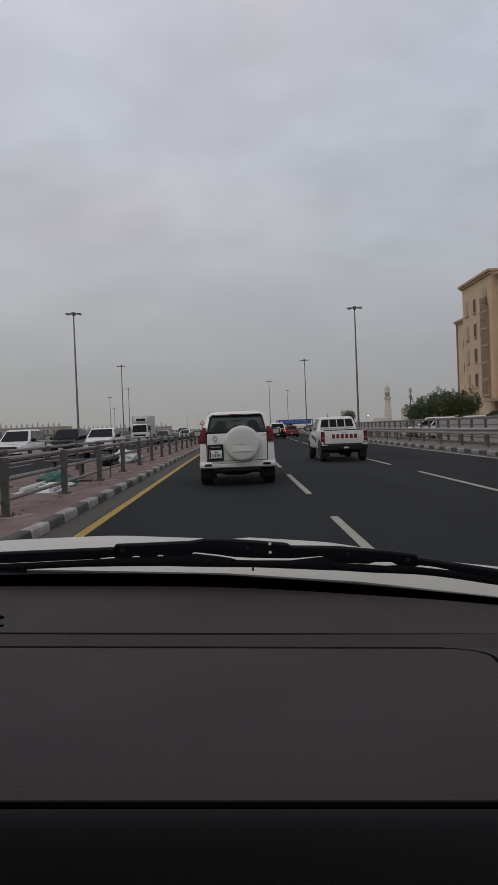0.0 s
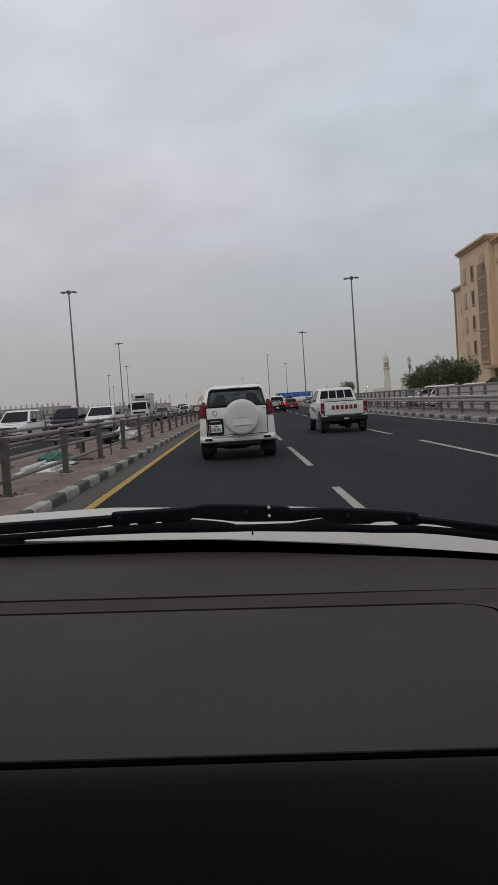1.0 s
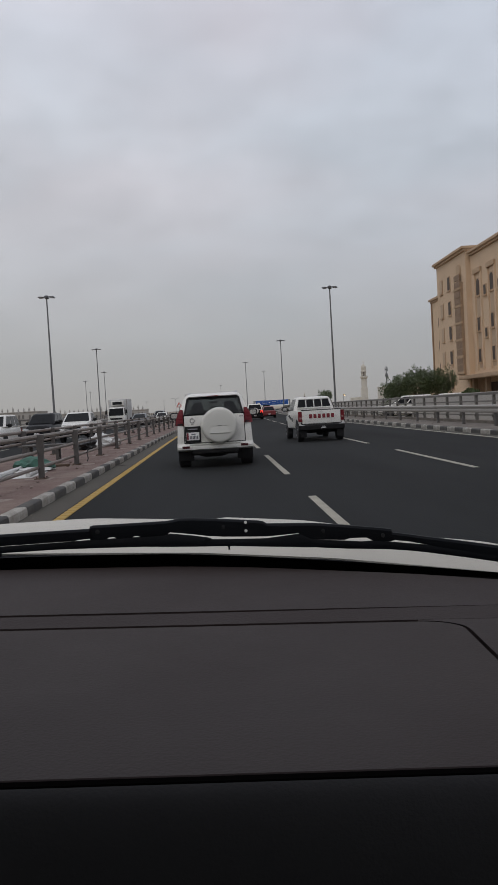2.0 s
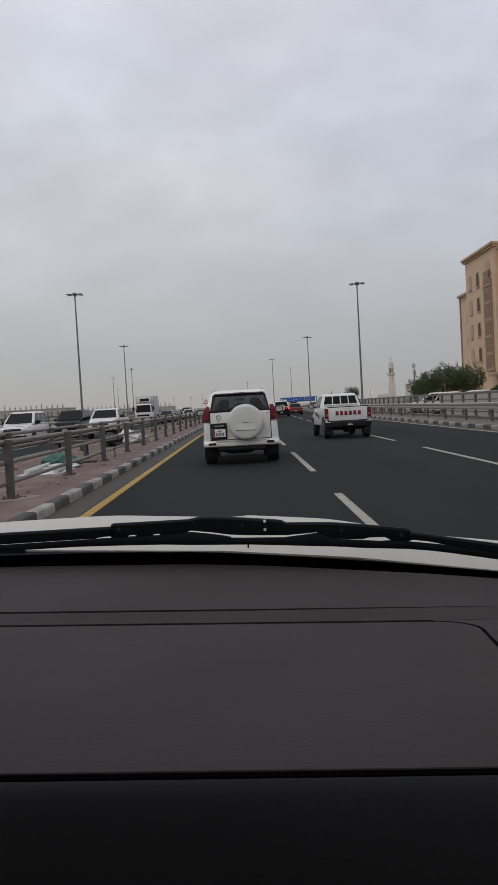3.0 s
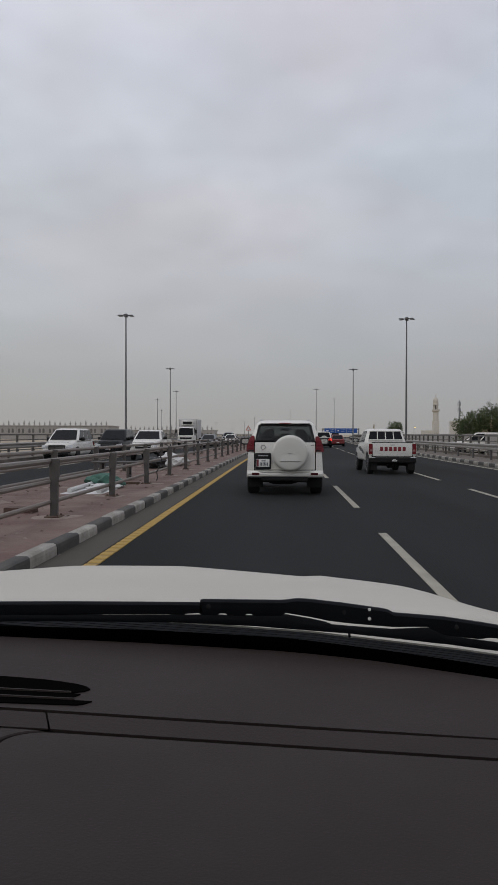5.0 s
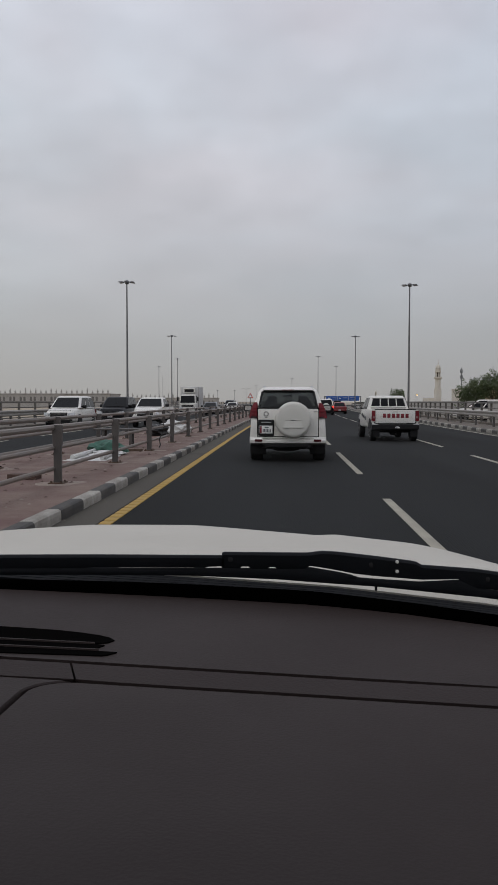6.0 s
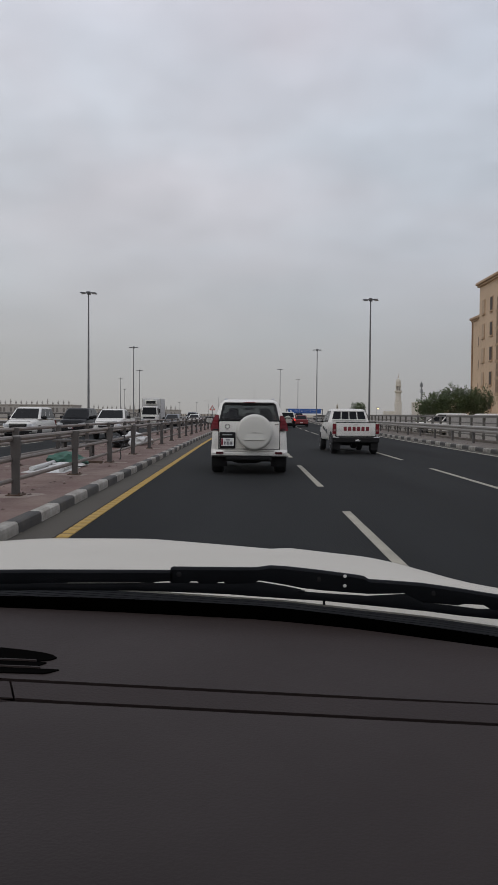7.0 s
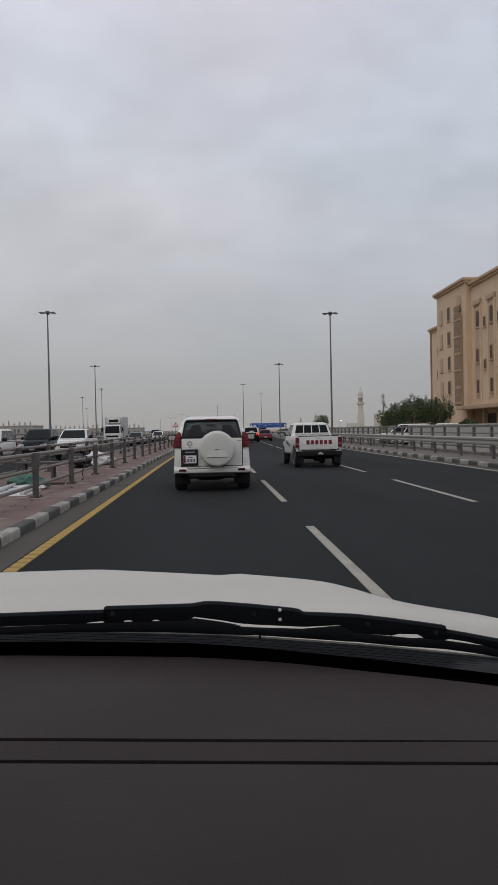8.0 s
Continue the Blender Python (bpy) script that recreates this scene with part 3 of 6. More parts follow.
def mirrors(parent, hw, y, z, material):
    for sx in (-1, 1):
        bm = loft(bmesh.new(), [[(sx * (hw + 0.13) + u, y + d, z + v) for u, v in rrect(0.24 * q, 0.19 * q, 0.05 * q)] for d, q in ((-0.05, 0.9), (0.0, 1.0), (0.07, 0.8), (0.1, 0.4))])
        box(bm, min(sx * (hw - 0.06), sx * (hw + 0.06)), max(sx * (hw - 0.06), sx * (hw + 0.06)), y, y + 0.05, z - 0.09, z - 0.04)
        house = part("mirror", bm, material, parent)
        bm = loft(bmesh.new(), [[(sx * (hw + 0.13) + u, y + d, z + v) for u, v in rrect(0.18, 0.13, 0.035)] for d in (-0.054, -0.046)])
        part("mirror_glass", bm, M_CHROME, house, "mirror glass")


def white_suv(m):
    """The car ahead: high, square back with a covered spare wheel off its centre."""
    c = thing("suv", "white four-wheel-drive car with a covered spare wheel on its tailgate", "car", m)
    body_shell(c, [(0.10, 0.86, 0.52, 1.02, 0.84), (0.16, 0.925, 0.46, 1.10, 0.90), (0.9, 0.94, 0.42, 1.12, 0.90), (3.4, 0.94, 0.42, 1.10, 0.88), (4.3, 0.90, 0.45, 1.06, 0.80), (4.72, 0.78, 0.5, 0.98, 0.66)], M_WHITECAR)
    # belt, roof and pillars round a cabin that one can look through
    def hoop(z, y, hw, f):
        return [(x, (y + f) / 2 + v, z) for x, v in rrect(2 * hw, f - y, 0.10, 0, 0, 4)]

    part("belt", loft(bmesh.new(), [hoop(1.0, 0.12, 0.905, 3.75), hoop(1.18, 0.135, 0.89, 3.70), hoop(1.30, 0.155, 0.868, 3.60)]), M_WHITECAR, c)
    part("parcel_shelf", nb(-0.80, 0.80, 0.24, 3.4, 1.301, 1.306), M_UNDER, c)
    part("roof", loft(bmesh.new(), [hoop(1.705, 0.36, 0.715, 2.86), hoop(1.75, 0.38, 0.69, 2.80), hoop(1.80, 0.44, 0.635, 2.68), hoop(1.83, 0.62, 0.53, 2.4)]), M_WHITECAR, c)
    for sx in (-1, 1):
        for (xa, ya, wa, da), (xb, yb, wb, db) in (((0.795, 0.165, 0.14, 0.34), (0.665, 0.37, 0.10, 0.30)), ((0.835, 1.70, 0.05, 0.12), (0.69, 1.68, 0.05, 0.10)), ((0.835, 3.42, 0.06, 0.10), (0.68, 2.74, 0.06, 0.10))):
            q = lambda x, y, w, d, z: [(sx * (x - w / 2), y, z), (sx * (x + w / 2), y + 0.03, z), (sx * (x + w / 2), y + d, z), (sx * (x - w / 2), y + d, z)]
            part("pillar", loft(bmesh.new(), [q(xa, ya, wa, da, 1.28), q(xb, yb, wb, db, 1.73)]), M_WHITECAR, c)
    part("rear_window", slab(bmesh.new(), [(-0.735, 0.160, 1.305), (0.735, 0.160, 1.305), (0.655, 0.345, 1.68), (0.60, 0.372, 1.735), (-0.60, 0.372, 1.735), (-0.655, 0.345, 1.68)], 0.004), G_TINT, c, "dark tinted rear window")
    part("windscreen", slab(bmesh.new(), [(0.82, 3.52, 1.30), (-0.82, 3.52, 1.30), (-0.66, 2.84, 1.72), (0.66, 2.84, 1.72)], 0.004), G_CLEAR, c, "clear windscreen")
    for sx, xb in ((-1, 0.0), (1, 0.0)):
        q = [(sx * 0.735, 0.150, 1.305), (sx * 0.70, 0.150, 1.305), (sx * 0.60, 0.355, 1.70), (sx * 0.655, 0.335, 1.68)]
        part("window_band", slab(bmesh.new(), q if sx < 0 else q[::-1], 0.006), M_PLASTIC, c)
    part("window_band", slab(bmesh.new(), [(-0.66, 0.338, 1.69), (0.66, 0.338, 1.69), (0.60, 0.364, 1.738), (-0.60, 0.364, 1.738)], 0.006), M_PLASTIC, c)
    for x, y, w in ((-0.42, 2.35, 0.5), (0.42, 2.35, 0.5)):
        part("seat_back", nb(x - w / 2, x + w / 2, y, y + 0.14, 1.05, 1.42, bevel=0.05), M_UNDER, c)
    part("rear_spoiler", loft(bmesh.new(), [[(x, y, z) for y, z in ((0.28, 1.755), (0.30, 1.735), (0.6, 1.76), (0.62, 1.815), (0.40, 1.81))] for x in (-0.60, -0.5, 0.5, 0.60)]), M_WHITECAR, c)
    part("brake_light", nb(-0.14, 0.14, 0.272, 0.30, 1.742, 1.760), M_TAIL, c)
    for sx, yh, zh in ((-0.42, 2.36, 1.52), (0.42, 2.36, 1.52), (-0.45, 1.25, 1.43), (0.03, 1.25, 1.40), (0.45, 1.25, 1.43)):
        bm = loft(bmesh.new(), [[(sx + u, yh + d, zh + v) for u, v in rrect(0.27, 0.21, 0.07)] for d in (0.0, 0.1)])
        part("headrest", bm, M_UNDER, c)
    part("rear_view_mirror", nb(-0.13, 0.13, 2.80, 2.84, 1.58, 1.65, bevel=0.02), M_PLASTIC, c)
    # tailgate with a visible shut line
    bm = nb(-0.735, 0.735, 0.088, 0.14, 0.62, 1.295, bevel=0.025)
    part("tailgate", bm, M_WHITECAR, c)
    part("tailgate_gap", nb(-0.75, 0.75, 0.094, 0.13, 0.605, 1.31), M_GAP, c)
    # bumper
    rings = [[(x, y, z) for y, z in ((ya, 0.61), (ya - 0.07, 0.59), (ya - 0.11, 0.53), (ya - 0.10, 0.47), (ya - 0.02, 0.435), (ya + 0.2, 0.435), (ya + 0.2, 0.61))] for x, ya in ((-0.935, 0.32), (-0.91, 0.15), (-0.80, 0.09), (0.80, 0.09), (0.91, 0.15), (0.935, 0.32))]
    part("bumper", loft(bmesh.new(), rings), M_WHITECAR, c)
    part("bumper_step", nb(-0.62, 0.62, -0.03, 0.03, 0.575, 0.60, bevel=0.008), M_WHITEMATTE, c)
    part("bumper_valance", nb(-0.56, 0.56, 0.03, 0.16, 0.36, 0.45, bevel=0.02), M_PLASTIC, c, "black lower valance")
    part("tow_eye", lathe(bmesh.new(), [(-0.02, 0.035), (0.0, 0.04), (0.02, 0.035)], "x", 12, (0.50, 0.05, 0.375)), M_UNDER, c)
    for sx in (-1, 1):
        part("reflector", nb(min(sx * 0.62, sx * 0.80), max(sx * 0.62, sx * 0.80), -0.030, 0.02, 0.50, 0.557, bevel=0.01), M_DARKRED, c, "dark red reflector")
        q = [(sx * 0.735, 0.095, 1.06), (sx * 0.925, 0.18, 1.06), (sx * 0.905, 0.19, 1.20), (sx * 0.86, 0.24, 1.33), (sx * 0.80, 0.25, 1.43), (sx * 0.745, 0.22, 1.43), (sx * 0.735, 0.14, 1.30)]
        lamp = part("tail_lamp", slab(bmesh.new(), q if sx > 0 else q[::-1], 0.045), M_TAIL, c, "dark red tail lamp")
        for z in (1.13, 1.21, 1.29):
            q = [(sx * 0.755, 0.05, z), (sx * 0.885, 0.125, z), (sx * 0.885, 0.125, z + 0.025), (sx * 0.755, 0.05, z + 0.025)]
            part("lamp_bar", slab(bmesh.new(), q if sx > 0 else q[::-1], 0.006), M_TAIL, lamp)
        part("clear_lens", slab(bmesh.new(), (lambda q: q if sx > 0 else q[::-1])([(sx * 0.75, 0.048, 1.075), (sx * 0.90, 0.135, 1.075), (sx * 0.895, 0.135, 1.105), (sx * 0.75, 0.048, 1.105)]), 0.006), M_PLASTIC, lamp)
        part("roof_rail", loft(bmesh.new(), [[(sx * 0.60 + u, y, z + v) for u, v in rrect(0.04, 0.05, 0.015)] for y, z in ((0.9, 1.80), (1.0, 1.85), (2.4, 1.85), (2.5, 1.80))]), M_CHROME, c)
    # spare wheel under a hard cover
    cx, cz = 0.125, 1.03
    bm = lathe(bmesh.new(), [(0.09, 0.395), (0.03, 0.425), (-0.10, 0.432), (-0.155, 0.420), (-0.185, 0.395), (-0.195, 0.36), (-0.20, 0.20), (-0.203, 0.0)], "y", 48, (cx, 0, cz))
    cover = part("spare_wheel_cover", bm, M_WHITEMATTE, c, "white hard plastic spare wheel cover")
    # proud wedge stands in for the cover's hollow, tilted up to look lighter
    rec = [[(cx + sx * w, y, cz + z) for sx, y in ((-1, y0), (1, y0), (1, -0.19), (-1, -0.19))] for w, z, y0 in ((0.245, -0.20, -0.203), (0.24, -0.185, -0.222), (0.185, -0.02, -0.206))]
    part("cover_recess", loft(bmesh.new(), rec), M_WHITEMATTE, cover)
    # grey strip paints the shade under the hollow's upper edge
    part("recess_shade", nb(cx - 0.19, cx + 0.19, -0.2065, -0.196, cz - 0.021, cz - 0.012), M_BEAM, cover)
    part("cover_slot", nb(cx - 0.05, cx + 0.05, -0.212, -0.196, cz - 0.018, cz - 0.004), M_PLASTIC, cover)
    part("cover_rim", lathe(bmesh.new(), [(-0.03, 0.434), (-0.045, 0.437), (-0.06, 0.434)], "y", 48, (cx, 0, cz)), M_WHITECAR, cover)
    # plate housing
    h = part("plate_housing", nb(-0.725, -0.335, 0.045, 0.11, 0.63, 1.03, bevel=0.03), M_PLASTIC, c, "black plastic plate housing")
    part("housing_bar", nb(-0.65, -0.41, 0.038, 0.05, 0.952, 0.976, bevel=0.003), M_RIM, h)
    plate(c, -0.53, 0.044, 0.79, 0.31, 0.19)
    part("badge", lathe(bmesh.new(), [(0.086, 0.062), (0.074, 0.062), (0.074, 0.042), (0.086, 0.042)], "y", 20, (-0.53, 0, 1.17), caps=False), M_CHROME, c, "round chrome badge")
    part("name_bar", nb(-0.56, -0.50, 0.078, 0.09, 1.075, 1.088), M_CHROME, c)
    part("name_bar", nb(0.62, 0.71, 0.078, 0.09, 1.215, 1.232), M_CHROME, c)
    part("window_wiper", nb(-0.66, -0.2, 0.12, 0.145, 1.325, 1.34), M_PLASTIC, c)
    mirrors(c, 0.97, 3.0, 1.29, M_PLASTIC)
    for sx in (-1, 1):
        for y in (0.95, 3.75):
            wheel(c, sx * 0.785, y, 0.385, 0.30, sx)
        part("mud_flap", nb(min(sx * 0.54, sx * 0.93), max(sx * 0.54, sx * 0.93), 0.50, 0.52, 0.17, 0.50, bevel=0.008), M_PLASTIC, c)
        for i in range(3):
            y0 = (0.9, 1.95, 2.75)[i]
            y1 = y0 + (0.95, 0.75, 0.55)[i]
            k = lambda z: 0.855 - (z - 1.30) * 0.37
            q = [(sx * k(1.30), y0 - 0.25, 1.30), (sx * k(1.30), y1 - 0.25, 1.30), (sx * k(1.70), min(y1 - 0.3, 2.65), 1.70), (sx * k(1.70), y0 - 0.22, 1.70)]
            part("side_window", slab(bmesh.new(), q if sx > 0 else q[::-1], 0.006), G_TINT, c, "dark glass")
    bm = nb(-0.62, 0.62, 0.35, 4.3, 0.30, 0.50, bevel=0.05)
    tube(bm, (-0.70, 0.95, 0.38), (0.70, 0.95, 0.38), 0.07)
    tube(bm, (0.45, 0.12, 0.36), (0.45, 1.6, 0.36), 0.04)
    lathe(bm, [(-0.35, 0.1), (-0.2, 0.14), (0.2, 0.14), (0.35, 0.1)], "x", 14, (-0.05, 0.55, 0.38))
    part("underbody", bm, M_UNDER, c)
    return c


def white_pickup(m, name="pickup_truck", label="white double-cab pickup truck with red lettering on its tailgate", letters=True, bars=True):
    c = thing(name, label, "pickup truck", m)
    W = 0.915
    # load bed walls
    for sx in (-1, 1):
        bm = loft(bmesh.new(), [[(sx * x, y, z) for x, z in ((W - 0.10, zt), (W - 0.02, zt), (W, 1.10), (W, 0.78), (W - 0.05, 0.64), (W - 0.12, 0.64))] for y, zt in ((0.06, 1.23), (1.60, 1.24))])
        part("bed_side", bm, M_WHITECAR, c)
        arch = [(0.55 + 0.44 * math.cos(a), 0.46 + 0.44 * math.sin(a)) for a in (math.pi * i / 10 for i in range(11))]
        part("wheel_arch", prism(bmesh.new(), arch, "x", sx * (W - 0.30), sx * (W + 0.006)), M_UNDER, c)
        q = [(sx * (W - 0.14), 0.02, 0.80), (sx * (W + 0.005), 0.06, 0.80), (sx * (W - 0.005), 0.06, 1.20), (sx * (W - 0.14), 0.02, 1.20)]
        lamp = part("tail_lamp", slab(bmesh.new(), q if sx > 0 else q[::-1], 0.03), M_TAIL, c, "red tail lamp")
        part("clear_lens", nb(min(sx * (W - 0.12), sx * (W - 0.03)), max(sx * (W - 0.12), sx * (W - 0.03)), -0.012, 0.02, 0.90, 0.98), M_TAILCLEAR, lamp)
    part("bed_floor", nb(-W + 0.1, W - 0.1, 0.05, 1.62, 0.70, 0.76), M_PLASTIC, c)
    part("tailgate", nb(-W + 0.145, W - 0.145, 0.0, 0.06, 0.71, 1.235, bevel=0.018), M_WHITECAR, c)
    part("tailgate_cap", nb(-W + 0.12, W - 0.12, -0.004, 0.07, 1.232, 1.262, bevel=0.006), M_PLASTIC, c)
    part("tailgate_handle", nb(-0.09, 0.09, -0.014, 0.01, 1.14, 1.19, bevel=0.008), M_WHITEMATTE, c)
    if letters:
        # the maker's name as plain red blocks
        for i in range(6):
            x = -0.43 + 0.176 * i
            part("letter_block", nb(x - 0.06, x + 0.06, -0.008, 0.004, 0.92, 1.085, bevel=0.014), M_REDLETTER, c, "plain red block")
    part("bumper", loft(bmesh.new(), [[(x, y, z) for y, z in ((ya, 0.46), (ya - 0.05, 0.48), (ya - 0.06, 0.64), (ya, 0.68), (ya + 0.14, 0.68), (ya + 0.14, 0.46))] for x, ya in ((-0.92, 0.05), (-0.80, -0.04), (0.80, -0.04), (0.92, 0.05))]), M_PLASTIC, c, "black step bumper")
    for sx in (-1, 1):
        part("bumper_corner", nb(min(sx * 0.68, sx * 0.92), max(sx * 0.68, sx * 0.92), -0.075, -0.02, 0.625, 0.685, bevel=0.012), M_CHROME, c)
        part("mud_flap", nb(min(sx * 0.60, sx * 0.84), max(sx * 0.60, sx * 0.84), 0.06, 0.08, 0.18, 0.5), M_PLASTIC, c)
    plate(c, 0.04, -0.102, 0.56, 0.30, 0.12, dark=True)
    # cab and bonnet
    body_shell(c, [(1.66, 0.90, 0.50, 1.24, 0.88), (3.3, 0.915, 0.48, 1.24, 0.87), (4.2, 0.90, 0.48, 1.19, 0.80), (4.95, 0.82, 0.50, 1.06, 0.66), (5.08, 0.70, 0.54, 0.96, 0.58)], M_WHITECAR)
    cabin(c, (1.66, 3.75, 0.87, 1.21), (1.86, 2.95, 0.70, 1.80), M_WHITECAR, panes=False)
    part("rear_window", slab(bmesh.new(), [(-0.70, 1.712, 1.37), (0.70, 1.712, 1.37), (0.62, 1.812, 1.68), (-0.62, 1.812, 1.68)], 0.008), M_CARGLASS, c, "dark glass")
    if bars:
        for x in (-0.34, 0.0, 0.34):
            part("window_bar", tube(bmesh.new(), (x, 1.66, 1.30), (x * 0.94, 1.80, 1.72), 0.020, seg=8), M_WHITECAR, c)
        part("window_bar", tube(bmesh.new(), (-0.66, 1.80, 1.70), (0.66, 1.80, 1.70), 0.020, seg=8), M_WHITECAR, c)
        part("window_bar", tube(bmesh.new(), (-0.72, 1.655, 1.33), (0.72, 1.655, 1.33), 0.020, seg=8), M_WHITECAR, c)
    part("decal", prism(bmesh.new(), [(1.75, 0.78), (2.15, 0.86), (2.6, 0.88), (3.2, 1.02), (2.7, 1.06), (2.9, 0.96), (2.3, 1.0), (2.5, 0.92), (1.9, 0.94)], "x", -0.925, -0.90), M_DECAL, c, "dark grey side decal")
    for sx in (-1, 1):
        part("headlamp", slab(bmesh.new(), (lambda q: q if sx < 0 else q[::-1])([(sx * 0.54, 5.075, 0.78), (sx * 0.80, 4.93, 0.80), (sx * 0.77, 4.90, 0.99), (sx * 0.52, 5.01, 0.95)]), 0.03), M_HEAD, c)
        for y in (0.56, 3.95):
            wheel(c, sx * 0.76, y, 0.375, 0.24, sx)
    grille = part("grille", nb(-0.46, 0.46, 5.05, 5.10, 0.70, 0.95, bevel=0.015), M_PLASTIC, c)
    part("grille_bar", nb(-0.44, 0.44, 5.095, 5.115, 0.80, 0.84, bevel=0.005), M_CHROME, grille)
    part("air_intake", nb(-0.52, 0.52, 5.03, 5.09, 0.52, 0.64, bevel=0.015), M_PLASTIC, c)
    part("bonnet_edge", nb(-0.60, 0.60, 4.93, 4.965, 1.045, 1.062, bevel=0.004), M_PLASTIC, c)
    mirrors(c, 0.90, 3.35, 1.32, M_PLASTIC)
    bm = nb(-0.5, 0.5, 0.2, 4.8, 0.40, 0.64, bevel=0.04)
    tube(bm, (-0.68, 0.56, 0.38), (0.68, 0.56, 0.38), 0.06)
    lathe(bm, [(-0.14, 0.1), (-0.08, 0.16), (0.08, 0.16), (0.14, 0.1)], "x", 14, (0, 0.56, 0.38))
    part("underbody", bm, M_UNDER, c)
    low = Matrix.Diagonal((0.95, 1, 0.95, 1))
    for o in c.children_recursive:
        if o.type == "MESH" and o.name.split(".")[0] not in ("wheel", "rim"):
            o.data.transform(low)
    return c


def road_car(m, paint, label, kind="sedan", lit=False, brake=False, spare=False, roof=None, name=None):
    """A car of the traffic; it heads along +y."""
    suv = kind != "sedan"
    L, W, H = (4.7, 0.93, 1.78) if suv else (4.55, 0.88, 1.44)
    belt = 1.13 if suv else 0.93
    c = thing(name or ("suv" if suv else "sedan"), label, "car", m)
    body_shell(c, [(0.0, W * 0.86, 0.45, belt * 0.86, W * 0.8), (0.10, W * 0.97, 0.34, belt * 0.97, W * 0.9), (0.9, W, 0.26, belt, W * 0.94), (3.0, W, 0.26, belt, W * 0.93), (3.6, W * 0.99, 0.26, belt * 0.97, W * 0.92), (L - 0.55, W * 0.97, 0.28, belt * 0.93, W * 0.86), (L - 0.16, W * 0.93, 0.34, belt * 0.87, W * 0.80), (L - 0.04, W * 0.86, 0.36, belt * 0.78, W * 0.74), (L, W * 0.80, 0.40, belt * 0.66, W * 0.70)], paint, soft=0.2)
    if suv:
        cabin(c, (0.08, 3.55, W * 0.93, belt - 0.03), (0.35, 2.6, W * 0.74, H), roof or paint)
    else:
        cabin(c, (0.55, 3.55, W * 0.9, belt - 0.04), (1.25, 2.55, W * 0.68, H), roof or paint)
    for sx in (-1, 1):
        o = lambda q: q if sx > 0 else q[::-1]
        part("tail_lamp", slab(bmesh.new(), o([(sx * W * 0.62, 0.02, belt * 0.70), (sx * W * 0.95, 0.10, belt * 0.70), (sx * W * 0.93, 0.10, belt * 0.90), (sx * W * 0.62, 0.02, belt * 0.88)]), 0.03), M_BRAKE if brake else M_TAIL, c)
        lamp = part("headlamp", slab(bmesh.new(), o([(sx * W * 0.90, L - 0.12, belt * 0.60), (sx * W * 0.52, L + 0.015, belt * 0.60), (sx * W * 0.52, L + 0.0, belt * 0.73), (sx * W * 0.90, L - 0.16, belt * 0.78)]), 0.03), M_HEAD, c, "clear headlamp")
        part("bulb", nb(min(sx * W * 0.60, sx * W * 0.74), max(sx * W * 0.60, sx * W * 0.74), L - 0.02, L + 0.028, belt * 0.63, belt * 0.70, bevel=0.01), M_HEADON if lit else M_LENS, lamp)
        part("fog_recess", nb(min(sx * W * 0.62, sx * W * 0.80), max(sx * W * 0.62, sx * W * 0.80), L - 0.08, L + 0.022, 0.42, 0.52, bevel=0.012), M_PLASTIC, c)
        part("wheel_arch", prism(bmesh.new(), [(L - 0.95 + 0.42 * math.cos(a), 0.36 + 0.42 * math.sin(a)) for a in (math.pi * i / 8 for i in range(9))], "x", sx * (W - 0.25), sx * (W + 0.004)), M_UNDER, c)
        for y in (0.85, L - 0.95):
            wheel(c, sx * (W - 0.12), y, 0.37 if suv else 0.32, 0.23, sx)
    grille = part("grille", nb(-W * 0.50, W * 0.50, L - 0.05, L + 0.02, belt * 0.54, belt * 0.77, bevel=0.012), M_PLASTIC, c, "black grille")
    for z in (0.60, 0.66, 0.72):
        part("grille_bar", nb(-W * 0.44, W * 0.44, L + 0.012, L + 0.028, belt * z - 0.008, belt * z + 0.008), M_CHROME if paint is not M_BLACKCAR else M_GREYCAR, grille)
    part("front_bumper", nb(-W * 0.86, W * 0.86, L - 0.14, L + 0.03, 0.50, belt * 0.53, bevel=0.03), paint, c)
    plate(c, 0, L + 0.032, 0.53, 0.32, 0.11, 1)
    part("air_intake", nb(-W * 0.66, W * 0.66, L - 0.06, L + 0.036, 0.34, 0.49, bevel=0.01), M_PLASTIC, c)
    part("bonnet_shut_line", nb(-W * 0.66, W * 0.66, L - 0.20, L - 0.17, belt * 0.868, belt * 0.885, bevel=0.004), M_PLASTIC, c)
    part("wiper", nb(-W * 0.6, W * 0.55, 3.52, 3.56, belt + 0.02, belt + 0.045, bevel=0.006), M_PLASTIC, c)
    part("bumper", nb(-W * 0.9, W * 0.9, -0.05, 0.15, 0.36, 0.56, bevel=0.03), M_PLASTIC if suv and spare else paint, c)
    plate(c, 0, -0.052 if not spare else -0.06, 0.47, 0.32, 0.12)
    if spare:
        cover = part("spare_wheel_cover", lathe(bmesh.new(), [(0.06, 0.34), (-0.10, 0.36), (-0.16, 0.33), (-0.18, 0.0)], "y", 28, (0.05, 0, 0.98)), M_WHITEMATTE, c, "white spare wheel cover")
        part("cover_ring", lathe(bmesh.new(), [(-0.17, 0.2), (-0.185, 0.19), (-0.17, 0.18)], "y", 28, (0.05, 0, 0.98), caps=False), M_WHITECAR, cover)
    mirrors(c, W * 0.9, 2.95, belt + 0.06, M_PLASTIC)
    part("underbody", nb(-W * 0.75, W * 0.75, 0.2, L - 0.3, 0.18, 0.34), M_UNDER, c)
    return c


